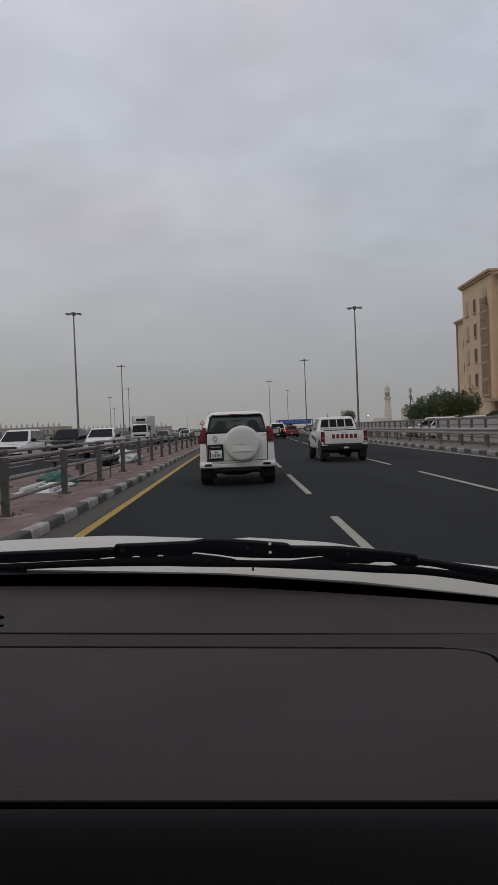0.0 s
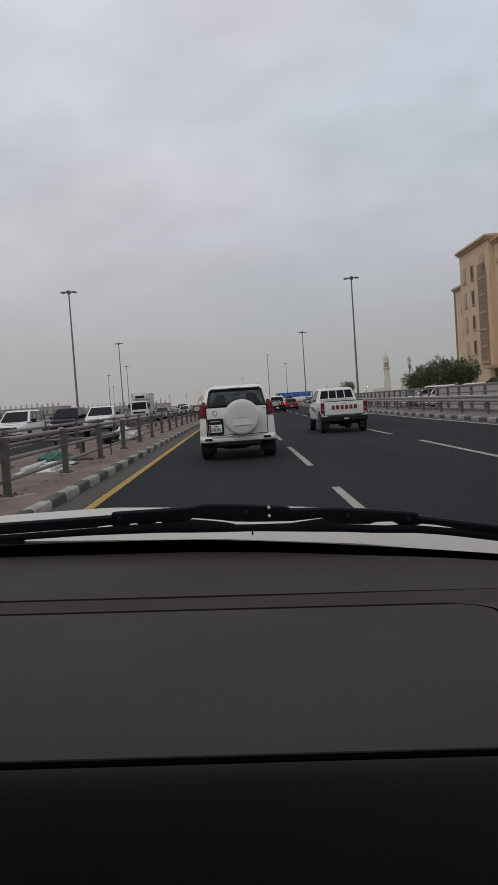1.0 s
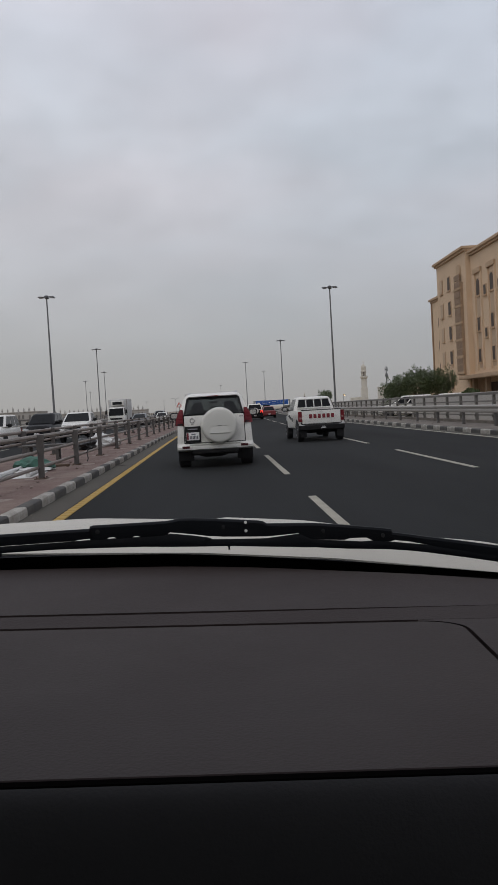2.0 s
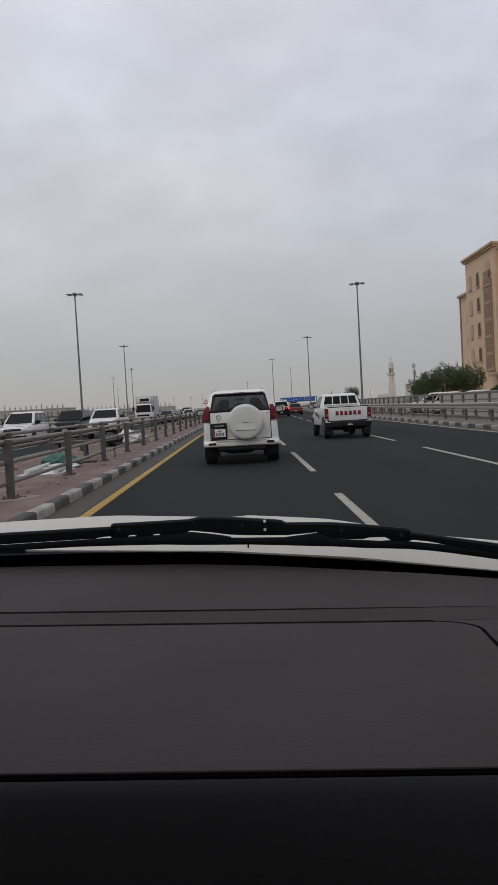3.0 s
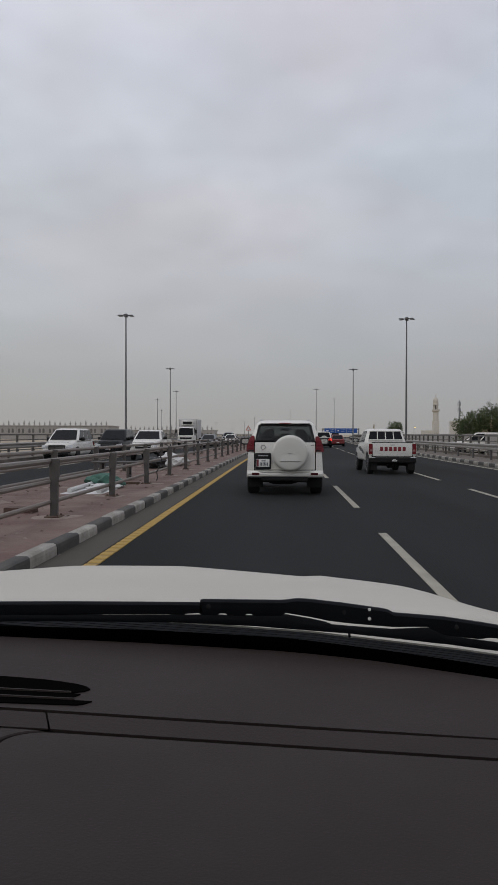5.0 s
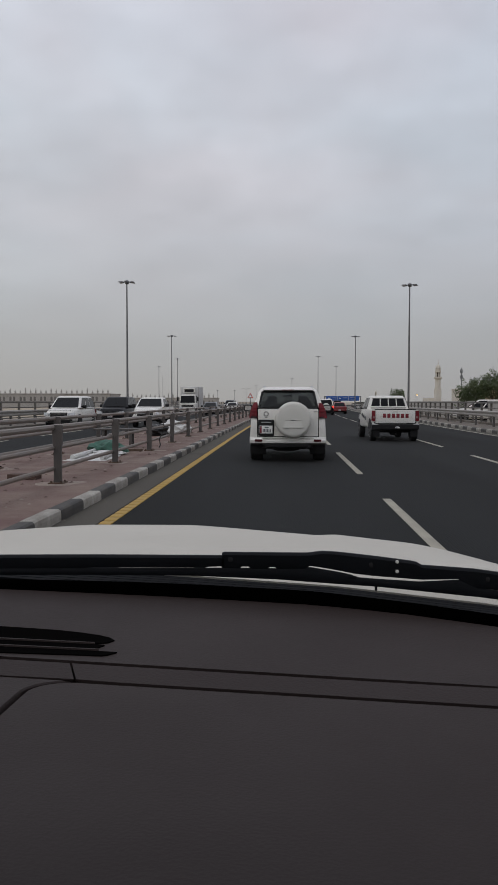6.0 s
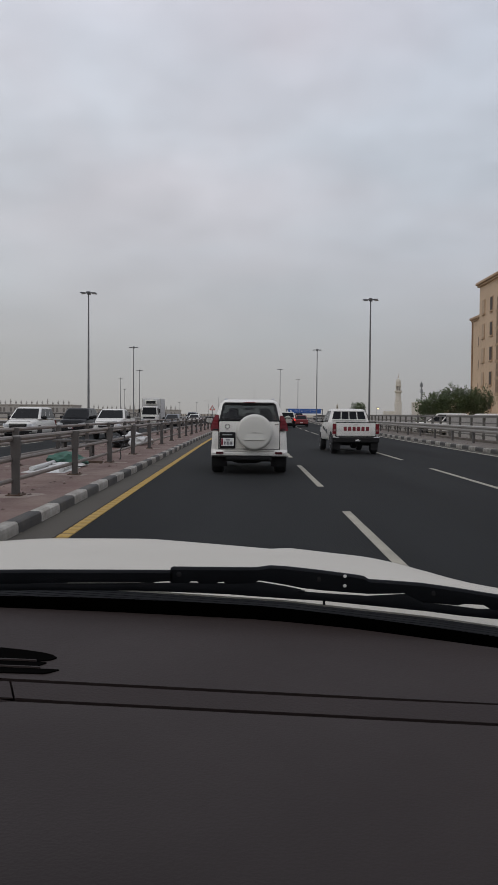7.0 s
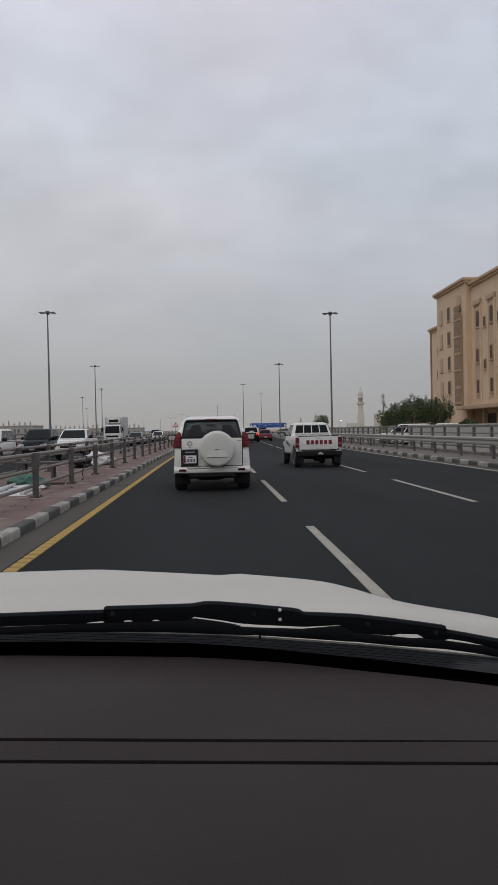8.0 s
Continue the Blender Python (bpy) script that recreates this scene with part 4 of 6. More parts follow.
def box_truck(m):
    c = thing("box_truck", "white refrigerated box truck with a cooling unit over its cab", "truck", m)
    part("cargo_box", nb(-1.05, 1.05, 0.0, 4.3, 0.85, 3.25, bevel=0.03), M_BOX, c, "pale insulated cargo box")
    for x in (-1.05, 1.05):
        part("box_edge", nb(x - 0.02, x + 0.02, 4.27, 4.32, 0.85, 3.25), M_BEAM, c)
    u = part("cooling_unit", nb(-0.72, 0.72, 4.3, 4.72, 2.55, 3.08, bevel=0.05), M_WHITECAR, c)
    part("grille", nb(-0.55, 0.55, 4.72, 4.735, 2.62, 2.95), M_PLASTIC, u)
    body_shell(c, [(4.42, 0.98, 0.5, 1.35, 0.98), (5.9, 1.0, 0.42, 1.32, 0.98), (6.06, 0.95, 0.48, 1.22, 0.92)], M_WHITECAR)
    cabin(c, (4.45, 6.02, 0.97, 1.28), (4.5, 5.72, 0.88, 2.32), M_WHITECAR, panes=False)
    part("grille", nb(-0.7, 0.7, 6.04, 6.08, 0.88, 1.08), M_PLASTIC, c)
    part("bumper", nb(-0.98, 0.98, 5.9, 6.14, 0.42, 0.66, bevel=0.03), M_WHITEMATTE, c)
    for sx in (-1, 1):
        part("headlamp", nb(min(sx * 0.55, sx * 0.9), max(sx * 0.55, sx * 0.9), 6.05, 6.15, 0.68, 0.84, bevel=0.02), M_HEAD, c)
        part("mirror", nb(min(sx * 1.08, sx * 1.28), max(sx * 1.08, sx * 1.28), 5.75, 5.85, 1.55, 2.0, bevel=0.03), M_PLASTIC, c)
        part("mirror_arm", tube(bmesh.new(), (sx * 0.95, 5.8, 2.05), (sx * 1.2, 5.8, 1.95), 0.015, seg=6), M_PLASTIC, c)
        for y in (1.2, 5.3):
            wheel(c, sx * 0.85, y, 0.40, 0.25, sx)
    part("chassis", nb(-0.45, 0.45, 0.1, 5.6, 0.55, 0.85), M_UNDER, c)
    part("side_guard", nb(-1.0, -0.96, 1.8, 4.2, 0.5, 0.8), M_PLASTIC, c)
    plate(c, 0, 6.15, 0.54, 0.32, 0.12, 1)
    return c


def go(x, y, back=False):
    """On the road's line, heading away or (back) towards the camera."""
    return pose(x + bend(y), y, 0.0, 0, 0, (180 if back else 0) - math.degrees(2 * 0.00021 * max(0.0, y - 30)))


white_suv(pose(0.0, 19.16, 0.0))
white_pickup(pose(4.02, 29.6, 0.0, 0, 0, 1.5))
road_car(go(3.75, 88), M_BLACKCAR, "black off-road car with white roof and white spare wheel cover", "suv", brake=True, spare=True, roof=M_WHITECAR)
road_car(go(5.7, 97), M_REDCAR, "dark red saloon car in the traffic ahead", "sedan")
road_car(go(3.4, 128), M_WHITECAR, "white saloon car far ahead in the traffic", "sedan", brake=True)
road_car(go(0.2, 150), M_REDCAR, "dark red off-road car far ahead", "suv")
road_car(go(7.0, 165), M_BLACKCAR, "black off-road car far ahead", "suv")
road_car(go(-11.1, 54, True), M_BLACKCAR, "black off-road car in the oncoming traffic", "suv")
white_pickup(go(-7.9, 49, True), label="white pickup truck in the oncoming traffic", letters=False, bars=False)
road_car(go(-12.3, 47, True), M_WHITECAR, "white off-road car in the oncoming traffic", "suv")
box_truck(go(-12.2, 98, True))
road_car(go(-8.7, 88, True), M_GREYCAR, "grey saloon car with lit headlamps in the oncoming traffic", "sedan", lit=True)
road_car(go(-8.6, 112, True), M_WHITECAR, "white saloon car in the oncoming traffic", "sedan")
road_car(go(-12.2, 142, True), M_GREYCAR, "grey off-road car far off in the oncoming traffic", "suv", lit=True)
road_car(go(-8.6, 165, True), M_WHITECAR, "white off-road car far off in the oncoming traffic", "suv")


# ---- the car that carries the camera ----
TILT = -0.045
S1Y, S2Y, S3Y = 0.905, 0.866, 0.4165


def dash_z(x, y):
    """Height of the dashboard's skin."""
    prof = [(1.40, 1.140), (1.24, 1.158), (1.10, 1.166), (S1Y, 1.1663), (S2Y, 1.1611), (S3Y, 1.1924)]
    for (ya, za), (yb, zb) in zip(prof, prof[1:]):
        if y >= yb:
            return za + (zb - za) * (ya - y) / (ya - yb) + TILT * x
    return 1.1924 + TILT * x


def glass_foot(x):
    return 1.235 - 0.31 * max(0.0, x + 0.05) ** 1.2 - 0.08 * max(0.0, -0.25 - x) ** 1.2


def dash_edge(x):
    return glass_foot(x) - 0.15 * max(0.0, x - 0.08)


def sheet(xs, yfun, rows, zoff=0.0, thick=0.014):
    """A panel of the dashboard between two lines across it, with its thickness below."""
    up, low = [], []
    for r in range(rows + 1):
        up.append([(x, yfun(x, r / rows), dash_z(x, yfun(x, r / rows)) + zoff) for x in xs])
    bm = bmesh.new()
    loft(bm, up, closed=False)
    loft(bm, [[(x, y, z - thick) for x, y, z in up[0]], up[0]], closed=False)
    loft(bm, [up[-1], [(x, y, z - thick) for x, y, z in up[-1]]], closed=False)
    for e in (0, -1):
        loft(bm, [[q[e] for q in up], [(q[e][0], q[e][1], q[e][2] - thick) for q in up]], closed=False)
    bmesh.ops.remove_doubles(bm, verts=bm.verts, dist=1e-5)
    return bm


def plane_panel(outline, zoff=0.0, thick=0.014):
    """A flat panel of the dashboard over an outline (x, y), with eased edges."""
    cx, cy = sum(p[0] for p in outline) / len(outline), sum(p[1] for p in outline) / len(outline)
    z = lambda x, y: dash_z(x, min(max(y, S3Y), S2Y)) + zoff
    ease = []
    for i, p in enumerate(outline):
        a, b = Vector(outline[i - 1]), Vector(outline[(i + 1) % len(outline)])
        t = (b - a).normalized()
        ease.append((p[0] - t.y * 0.0016, p[1] + t.x * 0.0016))
    bm = bmesh.new()
    return loft(bm, [[(x, y, z(x, y) - thick) for x, y in outline], [(x, y, z(x, y) - 0.0016) for x, y in outline], [(x, y, z(x, y)) for x, y in ease]])


def xs_between(a, b, n):
    return [a + (b - a) * i / n for i in range(n + 1)]


def own_car():
    c = thing("car", "white car with taupe dashboard and wipers parked below its windscreen", "car")
    X0, X1, CX = -1.25, 0.66, -0.33
    # dashboard and its panels
    d = part("dashboard", sheet(xs_between(X0, X1, 40), lambda x, t: dash_edge(x) + (S1Y + 0.0058 - dash_edge(x)) * t, 8, 0.0, 0.03), M_DASH, c, "dark taupe soft plastic dashboard top")
    bm = bmesh.new()
    loft(bm, [[(x, y, dash_z(x, y) + zo) for x in (X0, X1)] for y, zo in ((1.2, -0.034), (S1Y + 0.01, -0.032), (S1Y, -0.011), (S2Y, -0.011), (S3Y, -0.012), (S3Y - 0.02, -0.03))], closed=False)
    part("dashboard_core", bm, M_GAP, d, "black gaps between the panels")
    JX = -0.311
    for a, b in ((X0, JX - 0.0012), (JX + 0.0012, X1)):
        bm = sheet(xs_between(a, b, 16), lambda x, t: S1Y - 0.0022 + (S2Y - S1Y + 0.0044) * t, 1)
        for v in bm.verts:
            if abs(v.co.x - JX) < 0.01:
                v.co.x += 0.4 * (S1Y - v.co.y)
            elif v.co.y > S1Y - 0.01:
                v.co.y += 0.0076 * min(1.0, max(0.0, (v.co.x - 0.02) / 0.36))
        part("trim_strip", bm, M_DASH, d)
    LX, RX, RC = -0.335, 0.313, 0.045
    RB = 0.272
    top, bot, g = S2Y - 0.0025, S3Y + 0.0025, 0.0025
    lid = [(LX + g, bot), (RB - g, bot)] + [(RX - RC + (RC - g) * math.cos(a), top - RC + (RC - g) * math.sin(a)) for a in (math.pi / 2 * i / 8 for i in range(9))]
    lid += [(LX + RC + (RC - g) * math.cos(a), top - RC + (RC - g) * math.sin(a)) for a in (math.pi / 2 + math.pi / 2 * i / 8 for i in range(9))]
    part("airbag_panel", plane_panel(lid), M_DASH, d)
    side = [(X1, bot), (X1, top), (RX - RC, top)] + [(RX - RC + (RC + g) * math.cos(a), top - RC + (RC + g) * math.sin(a)) for a in (math.pi / 2 - math.pi / 2 * i / 8 for i in range(9))] + [(RB + g, bot)]
    side[1], side[2] = (X1, S2Y + 0.0021), (RX - RC, S2Y + 0.0021)
    part("side_panel", plane_panel(side[::-1]), M_DASH, d)
    side = [(X0, bot), (LX - g, bot)] + [(LX + RC + (RC + g) * math.cos(a), top - RC + (RC + g) * math.sin(a)) for a in (math.pi - math.pi / 2 * i / 8 for i in range(9))] + [(X0, top)]
    part("side_panel", plane_panel(side), M_DASH, d)
    # the lower fascia rolls over towards the seat
    roll = [(S3Y - 0.0035, 1.1901), (S3Y - 0.007, 1.1890), (S3Y - 0.0115, 1.1862), (S3Y - 0.015, 1.1825), (S3Y - 0.019, 1.177), (0.3935, 1.169), (0.389, 1.157), (0.385, 1.142), (0.381, 1.12), (0.374, 1.07), (0.31, 0.98), (0.33, 0.80), (0.45, 0.62), (0.6, 0.5)]
    up = [[(x, y, z + TILT * x) for x in xs_between(X0, X1, 16)] for y, z in roll]
    # black strip puts the seam's shade into colour, over the panel's lit front face
    part("seam_shade", loft(bmesh.new(), [[(x, y, z + TILT * x) for y, z in ((S3Y - 0.003, 1.175), (S3Y + 0.0023, 1.175), (S3Y + 0.0023, 1.1917), (S3Y - 0.001, 1.1903))] for x in (X0, X1)]), M_GAP, d, "black strip standing in for the shade in the seam")
    part("lower_fascia", loft(bmesh.new(), up, closed=False), M_DASHLOW, d, "charcoal lower fascia")
    # black sheet carries the shade of the gap between dashboard and glass
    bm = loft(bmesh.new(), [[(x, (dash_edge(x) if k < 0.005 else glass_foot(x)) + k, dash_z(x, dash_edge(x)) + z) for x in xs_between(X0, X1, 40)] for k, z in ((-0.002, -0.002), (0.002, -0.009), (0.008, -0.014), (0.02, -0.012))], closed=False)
    part("screen_trough", bm, M_GAP, d, "trough along the windscreen, its shade drawn as black")
    # demister outlet: flat black plates stand in for the shaded dish and slots, with slats
    dish = [(-0.80, 0.955), (-0.40, 0.967), (-0.345, 0.968), (-0.300, 0.969), (-0.286, 0.976), (-0.281, 0.985), (-0.288, 0.994), (-0.302, 1.001), (-0.325, 1.007), (-0.350, 1.011), (-0.385, 1.013), (-0.80, 1.016)]

    def shade_plate(name, rim, parent, label=""):
        return part(name, loft(bmesh.new(), [[(x, y, dash_z(x, y) + z) for x, y in rim] for z in (-0.01, 0.0014)]), M_GAP, parent, label)

    v = shade_plate("vent", dish, d, "demister outlet drawn as flat black shapes for its shade")
    shade_plate("slot", [(-0.80, 0.928), (-0.395, 0.945), (-0.302, 0.9475), (-0.296, 0.951), (-0.288, 0.9655), (-0.300, 0.9665), (-0.40, 0.9635), (-0.80, 0.951)], v)
    shade_plate("slot", [(-0.62, 0.909), (-0.386, 0.921), (-0.300, 0.928), (-0.283, 0.929), (-0.277, 0.933), (-0.269, 0.9435), (-0.285, 0.9435), (-0.391, 0.941), (-0.62, 0.931)], v)
    for a, b in (((-0.80, 0.951), (-0.300, 0.967)), ((-0.62, 0.932), (-0.290, 0.9445))):
        part("slat", loft(bmesh.new(), [[(x, y + u, dash_z(x, y) + w) for u, w in ((-0.0016, 0.0), (0.0016, 0.0), (0.0012, 0.0032), (-0.0012, 0.0032))] for x, y in (a, b)]), M_DASH, v)
    # cowl: ribbed black tray between the windscreen and the lip of the bonnet
    xs = xs_between(-1.05, 0.75, 36)

    def lip_y(x):
        return 1.41 + 0.3 * max(0.0, x - 0.25)

    def lip_z(x):
        return 1.1480 - (0.105 if x > 0 else 0.06) * x - 0.10 * max(0.0, x - 0.25)

    bm = loft(bmesh.new(), [[(x, glass_foot(x) + 0.016 + (lip_y(x) + 0.03 - glass_foot(x) - 0.016) * u, 1.128 + (lip_z(x) - 0.008 - 1.128) * u - TILT * x * (u - 1)) for x in xs] for u in (0.0, 0.5, 1.0)], closed=False)
    part("cowl_tray", bm, M_RUBBER, c, "black plastic cowl tray")
    for i in range(6):
        k = 0.006 + 0.0185 * i
        bm = loft(bmesh.new(), [[(x, lip_y(x) - k + u, lip_z(x) - 0.004 + 0.04 * k + w) for u, w in ((-0.006, -0.010), (-0.0045, 0.0), (0.0035, 0.0012), (0.005, -0.010))] for x in xs])
        part("cowl_rib", bm, M_COWL, c, "black rubber cowl rib")
    part("cowl_end", nb(-0.95, -0.362, 1.394, 1.404, 1.13, 1.178, bevel=0.003), M_RUBBER, c)
    # wipers
    def bar(name, pts, material, parent):
        """pts: (x, z low, z high); a pressed black strip."""
        d = 0.4 if name == "blade" else 1.0
        rings = []
        for x, a, b in pts:
            y = glass_foot(x) + 0.03
            e = min(0.003, (b - a) * 0.3)
            rings.append([(x, y + 0.001, a), (x, y + 0.014 * d, a), (x, y + 0.016 * d, b - e), (x, y + 0.011 * d, b), (x, y + 0.004 * d, b), (x, y, b - e), (x, y, a + e)])
        return part(name, loft(bmesh.new(), rings), material, parent)

    w = bar("wiper", [(-0.178, 1.2075, 1.2285), (-0.174, 1.2065, 1.2298), (-0.152, 1.2062, 1.2298), (-0.147, 1.2092, 1.2297), (-0.138, 1.2092, 1.2297), (-0.134, 1.206, 1.2297), (-0.110, 1.206, 1.2297), (-0.105, 1.2088, 1.2297), (-0.098, 1.2088, 1.2297), (-0.094, 1.206, 1.2297), (-0.052, 1.207, 1.2298), (-0.045, 1.2114, 1.2304), (-0.028, 1.2095, 1.2335), (-0.005, 1.2068, 1.2332), (0.02, 1.203, 1.2316), (0.046, 1.2014, 1.230), (0.10, 1.2004, 1.2258), (0.109, 1.2003, 1.2245), (0.116, 1.2003, 1.2205), (0.165, 1.2044, 1.2200), (0.172, 1.198, 1.2198), (0.19, 1.1936, 1.2195), (0.236, 1.1922, 1.2158), (0.246, 1.1952, 1.2148), (0.270, 1.1955, 1.2122), (0.28, 1.190, 1.2112), (0.305, 1.189, 1.2085), (0.3085, 1.1895, 1.2075)], M_RUBBER, c)
    bar("wiper_arm", [(0.3065, 1.1895, 1.2030), (0.313, 1.1908, 1.2022), (0.335, 1.1882, 1.1990), (0.36, 1.183, 1.195), (0.42, 1.168, 1.186), (0.62, 1.135, 1.156)], M_RUBBER, w)
    bar("wiper_arm", [(-0.66, 1.206, 1.2255), (-0.39, 1.2058, 1.2252), (-0.375, 1.2068, 1.2252), (-0.215, 1.2068, 1.2246), (-0.205, 1.2066, 1.2246), (-0.198, 1.2082, 1.2246), (-0.18, 1.2092, 1.2246), (-0.175, 1.2068, 1.2246)], M_RUBBER, w)
    bar("blade", [(-0.66, 1.1965, 1.2068), (-0.38, 1.1955, 1.2058), (-0.23, 1.1945, 1.2058), (-0.16, 1.1925, 1.2070), (-0.09, 1.190, 1.2066), (-0.052, 1.1873, 1.2078), (-0.045, 1.187, 1.2092), (-0.005, 1.186, 1.2042), (0.018, 1.1858, 1.2005), (0.0205, 1.1858, 1.1976), (0.053, 1.1856, 1.1968), (0.113, 1.1834, 1.1968), (0.165, 1.1816, 1.2032), (0.172, 1.1812, 1.2035), (0.19, 1.181, 1.1932), (0.24, 1.178, 1.1906), (0.262, 1.1775, 1.1891), (0.282, 1.177, 1.1904), (0.305, 1.1763, 1.1884), (0.333, 1.174, 1.1853), (0.357, 1.1712, 1.1830), (0.42, 1.162, 1.175), (0.62, 1.130, 1.146)], M_RUBBER, w)
    part("blade_clip", nb(0.0505, 0.0535, glass_foot(0.05) + 0.031, glass_foot(0.05) + 0.040, 1.1795, 1.1865), M_RUBBER, w)
    part("blade_end", nb(0.0135, 0.0235, glass_foot(0.02) + 0.029, glass_foot(0.02) + 0.034, 1.1965, 1.1995, bevel=0.0008), M_RUBBER, w)
    for z in (1.2245, 1.2105):
        part("rivet", lathe(bmesh.new(), [(0.0, 0.0026), (-0.0012, 0.0024), (-0.0016, 0.0012)], "y", 10, (0.081, glass_foot(0.081) + 0.0295, z)), M_WHITECAR, w, "small pale rivet")
    for x, z in ((0.045, 1.2175), (-0.165, 1.220), (0.205, 1.2075), (0.296, 1.199)):
        part("pivot", lathe(bmesh.new(), [(0.004, 0.004), (-0.001, 0.004), (-0.0015, 0.002)], "y", 10, (x, glass_foot(x) + 0.031, z)), M_PLASTIC, w)
    # bonnet: crowned, with a crease and a falling right-hand edge
    def bonnet_z(x, y):
        e = x - CX if x > CX else max(0.0, (CX - x) - 0.30)
        fall = 0.0
        for a, b, f0, f1 in ((0.0, 0.30, 0.0, 0.022), (0.30, 0.345, 0.022, 0.025), (0.345, 0.375, 0.025, 0.020), (0.375, 0.58, 0.020, 0.040), (0.58, 0.64, 0.040, 0.052), (0.64, 0.74, 0.052, 0.092), (0.74, 0.92, 0.092, 0.140), (0.92, 1.10, 0.140, 0.22)):
            if e >= a:
                u = min(1.0, (e - a) / (b - a))
                fall = f0 + (f1 - f0) * (u if b > 0.7 else u)
        prof = [(1.30, 1.190), (1.45, 1.187), (1.8, 1.162), (2.1, 1.136), (2.3, 1.112), (2.42, 1.06), (2.52, 0.93), (2.56, 0.75)]
        z = prof[0][1] if y < 1.30 else prof[-1][1]
        for (ya, za), (yb, zb) in zip(prof, prof[1:]):
            if ya <= y <= yb:
                z = za + (zb - za) * (y - ya) / (yb - ya)
        return z - fall * min(1.0, 0.35 + 0.65 * max(0.0, y - 1.3))

    def bonnet_smooth(x, y):
        """The crease stays, the rest runs in one sweep."""
        w = 0.012 if 0.28 < x - CX < 0.42 else 0.03
        return sum(bonnet_z(x + dx * w, min(2.56, y + dy)) for dx in (-1, -0.5, 0, 0.5, 1) for dy in (-0.06, 0, 0.06)) / 15

    ys = [1.30, 1.38, 1.45, 1.6, 1.7, 1.8, 1.95, 2.1, 2.2, 2.26, 2.3, 2.36, 2.42, 2.47, 2.52, 2.56]
    bx = [CX + 1.03 * u for u in [-1 + i / 40 for i in range(81)]]
    rows = []
    for q in ys:
        row = []
        for x in bx:
            y = lip_y(x) + 0.07 + (q - 1.30) / 1.26 * (2.56 - lip_y(x) - 0.07)
            row.append((x, y - 0.12 * ((x - CX) / 1.03) ** 2 * min(1.0, max(0.0, (y - 1.8) / 0.5)), bonnet_smooth(x, y)))
        rows.append(row)
    lip = [[(x, lip_y(x) + dy, lip_z(x) + (z - lip_z(x)) * k + dz) for x, y, z in rows[0]] for dy, k, dz in ((0.012, 0.0, -0.03), (0.0, 0.0, 0.0), (0.018, 0.4, 0.0), (0.042, 0.78, 0.0))]
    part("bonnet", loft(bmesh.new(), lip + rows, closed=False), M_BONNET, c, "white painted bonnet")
    # shell: nose, wings, doors, roof, pillars, floor, wheels
    part("nose", nb(CX - 0.9, CX + 0.9, 2.40, 2.58, 0.35, 0.76, bevel=0.05), M_WHITECAR, c)
    for sx in (-1, 1):
        xa = CX + sx * 0.99
        o = lambda q: q if sx > 0 else q[::-1]
        part("wing", nb(min(xa, xa + sx * 0.03), max(xa, xa + sx * 0.03), 1.30, 2.42, 0.42, 0.88, bevel=0.01), M_WHITECAR, c)
        part("front_door", nb(min(xa, xa + sx * 0.03), max(xa, xa + sx * 0.03), 0.10, 1.29, 0.38, 1.12, bevel=0.01), M_WHITECAR, c)
        part("rear_door", nb(min(xa, xa + sx * 0.03), max(xa, xa + sx * 0.03), -0.95, 0.09, 0.38, 1.12, bevel=0.01), M_WHITECAR, c)
        part("rear_wing", nb(min(xa, xa + sx * 0.03), max(xa, xa + sx * 0.03), -2.1, -0.96, 0.38, 1.12, bevel=0.01), M_WHITECAR, c)
        part("roof_pillar", tube(bmesh.new(), (xa - sx * 0.03, 1.0, 1.10), (CX + sx * 0.72, 0.28, 1.82), 0.04), M_WHITECAR, c)
        part("roof_pillar", tube(bmesh.new(), (xa - sx * 0.02, -0.35, 1.10), (CX + sx * 0.74, -0.35, 1.84), 0.05), M_WHITECAR, c)
        part("roof_pillar", tube(bmesh.new(), (xa - sx * 0.02, -2.0, 1.10), (CX + sx * 0.72, -1.85, 1.82), 0.07), M_WHITECAR, c)
        for y in (1.85, -1.3):
            wheel(c, CX + sx * 0.80, y, 0.37, 0.24, sx)
    # roof and headliner out of view, added to close the cabin and shade the dashboard
    part("roof", loft(bmesh.new(), [[(CX + u, y, z + v) for u, v in rrect(1.50 * k, 0.06, 0.025)] for y, z, k in ((0.26, 1.83, 0.96), (0.1, 1.86, 1.0), (-0.9, 1.89, 1.0), (-1.9, 1.84, 0.97))]), M_WHITECAR, c)
    part("headliner", nb(CX - 0.72, CX + 0.72, -1.85, 0.20, 1.79, 1.80), M_LINER, c, "grey cloth headliner")
    part("tailgate", nb(CX - 0.9, CX + 0.9, -2.16, -2.10, 0.4, 1.15, bevel=0.02), M_WHITECAR, c)
    part("floor_pan", nb(CX - 0.98, CX + 0.98, -2.1, 2.4, 0.30, 0.40), M_UNDER, c)
    part("bulkhead", nb(CX - 0.98, CX + 0.98, 1.24, 1.28, 0.40, 1.05), M_UNDER, c)
    for x in (CX - 0.38, CX + 0.38):
        part("seat", nb(x - 0.25, x + 0.25, -0.62, -0.12, 0.42, 0.72, bevel=0.06), M_SEAT, c)
        part("seat_back", nb(x - 0.24, x + 0.24, -0.85, -0.70, 0.70, 1.28, bevel=0.06), M_SEAT, c)
    part("rear_seat", nb(CX - 0.68, CX + 0.68, -1.85, -1.35, 0.42, 1.1, bevel=0.06), M_SEAT, c)
    # windscreen
    gx = xs_between(CX - 0.86, CX + 0.86, 24)
    rings = []
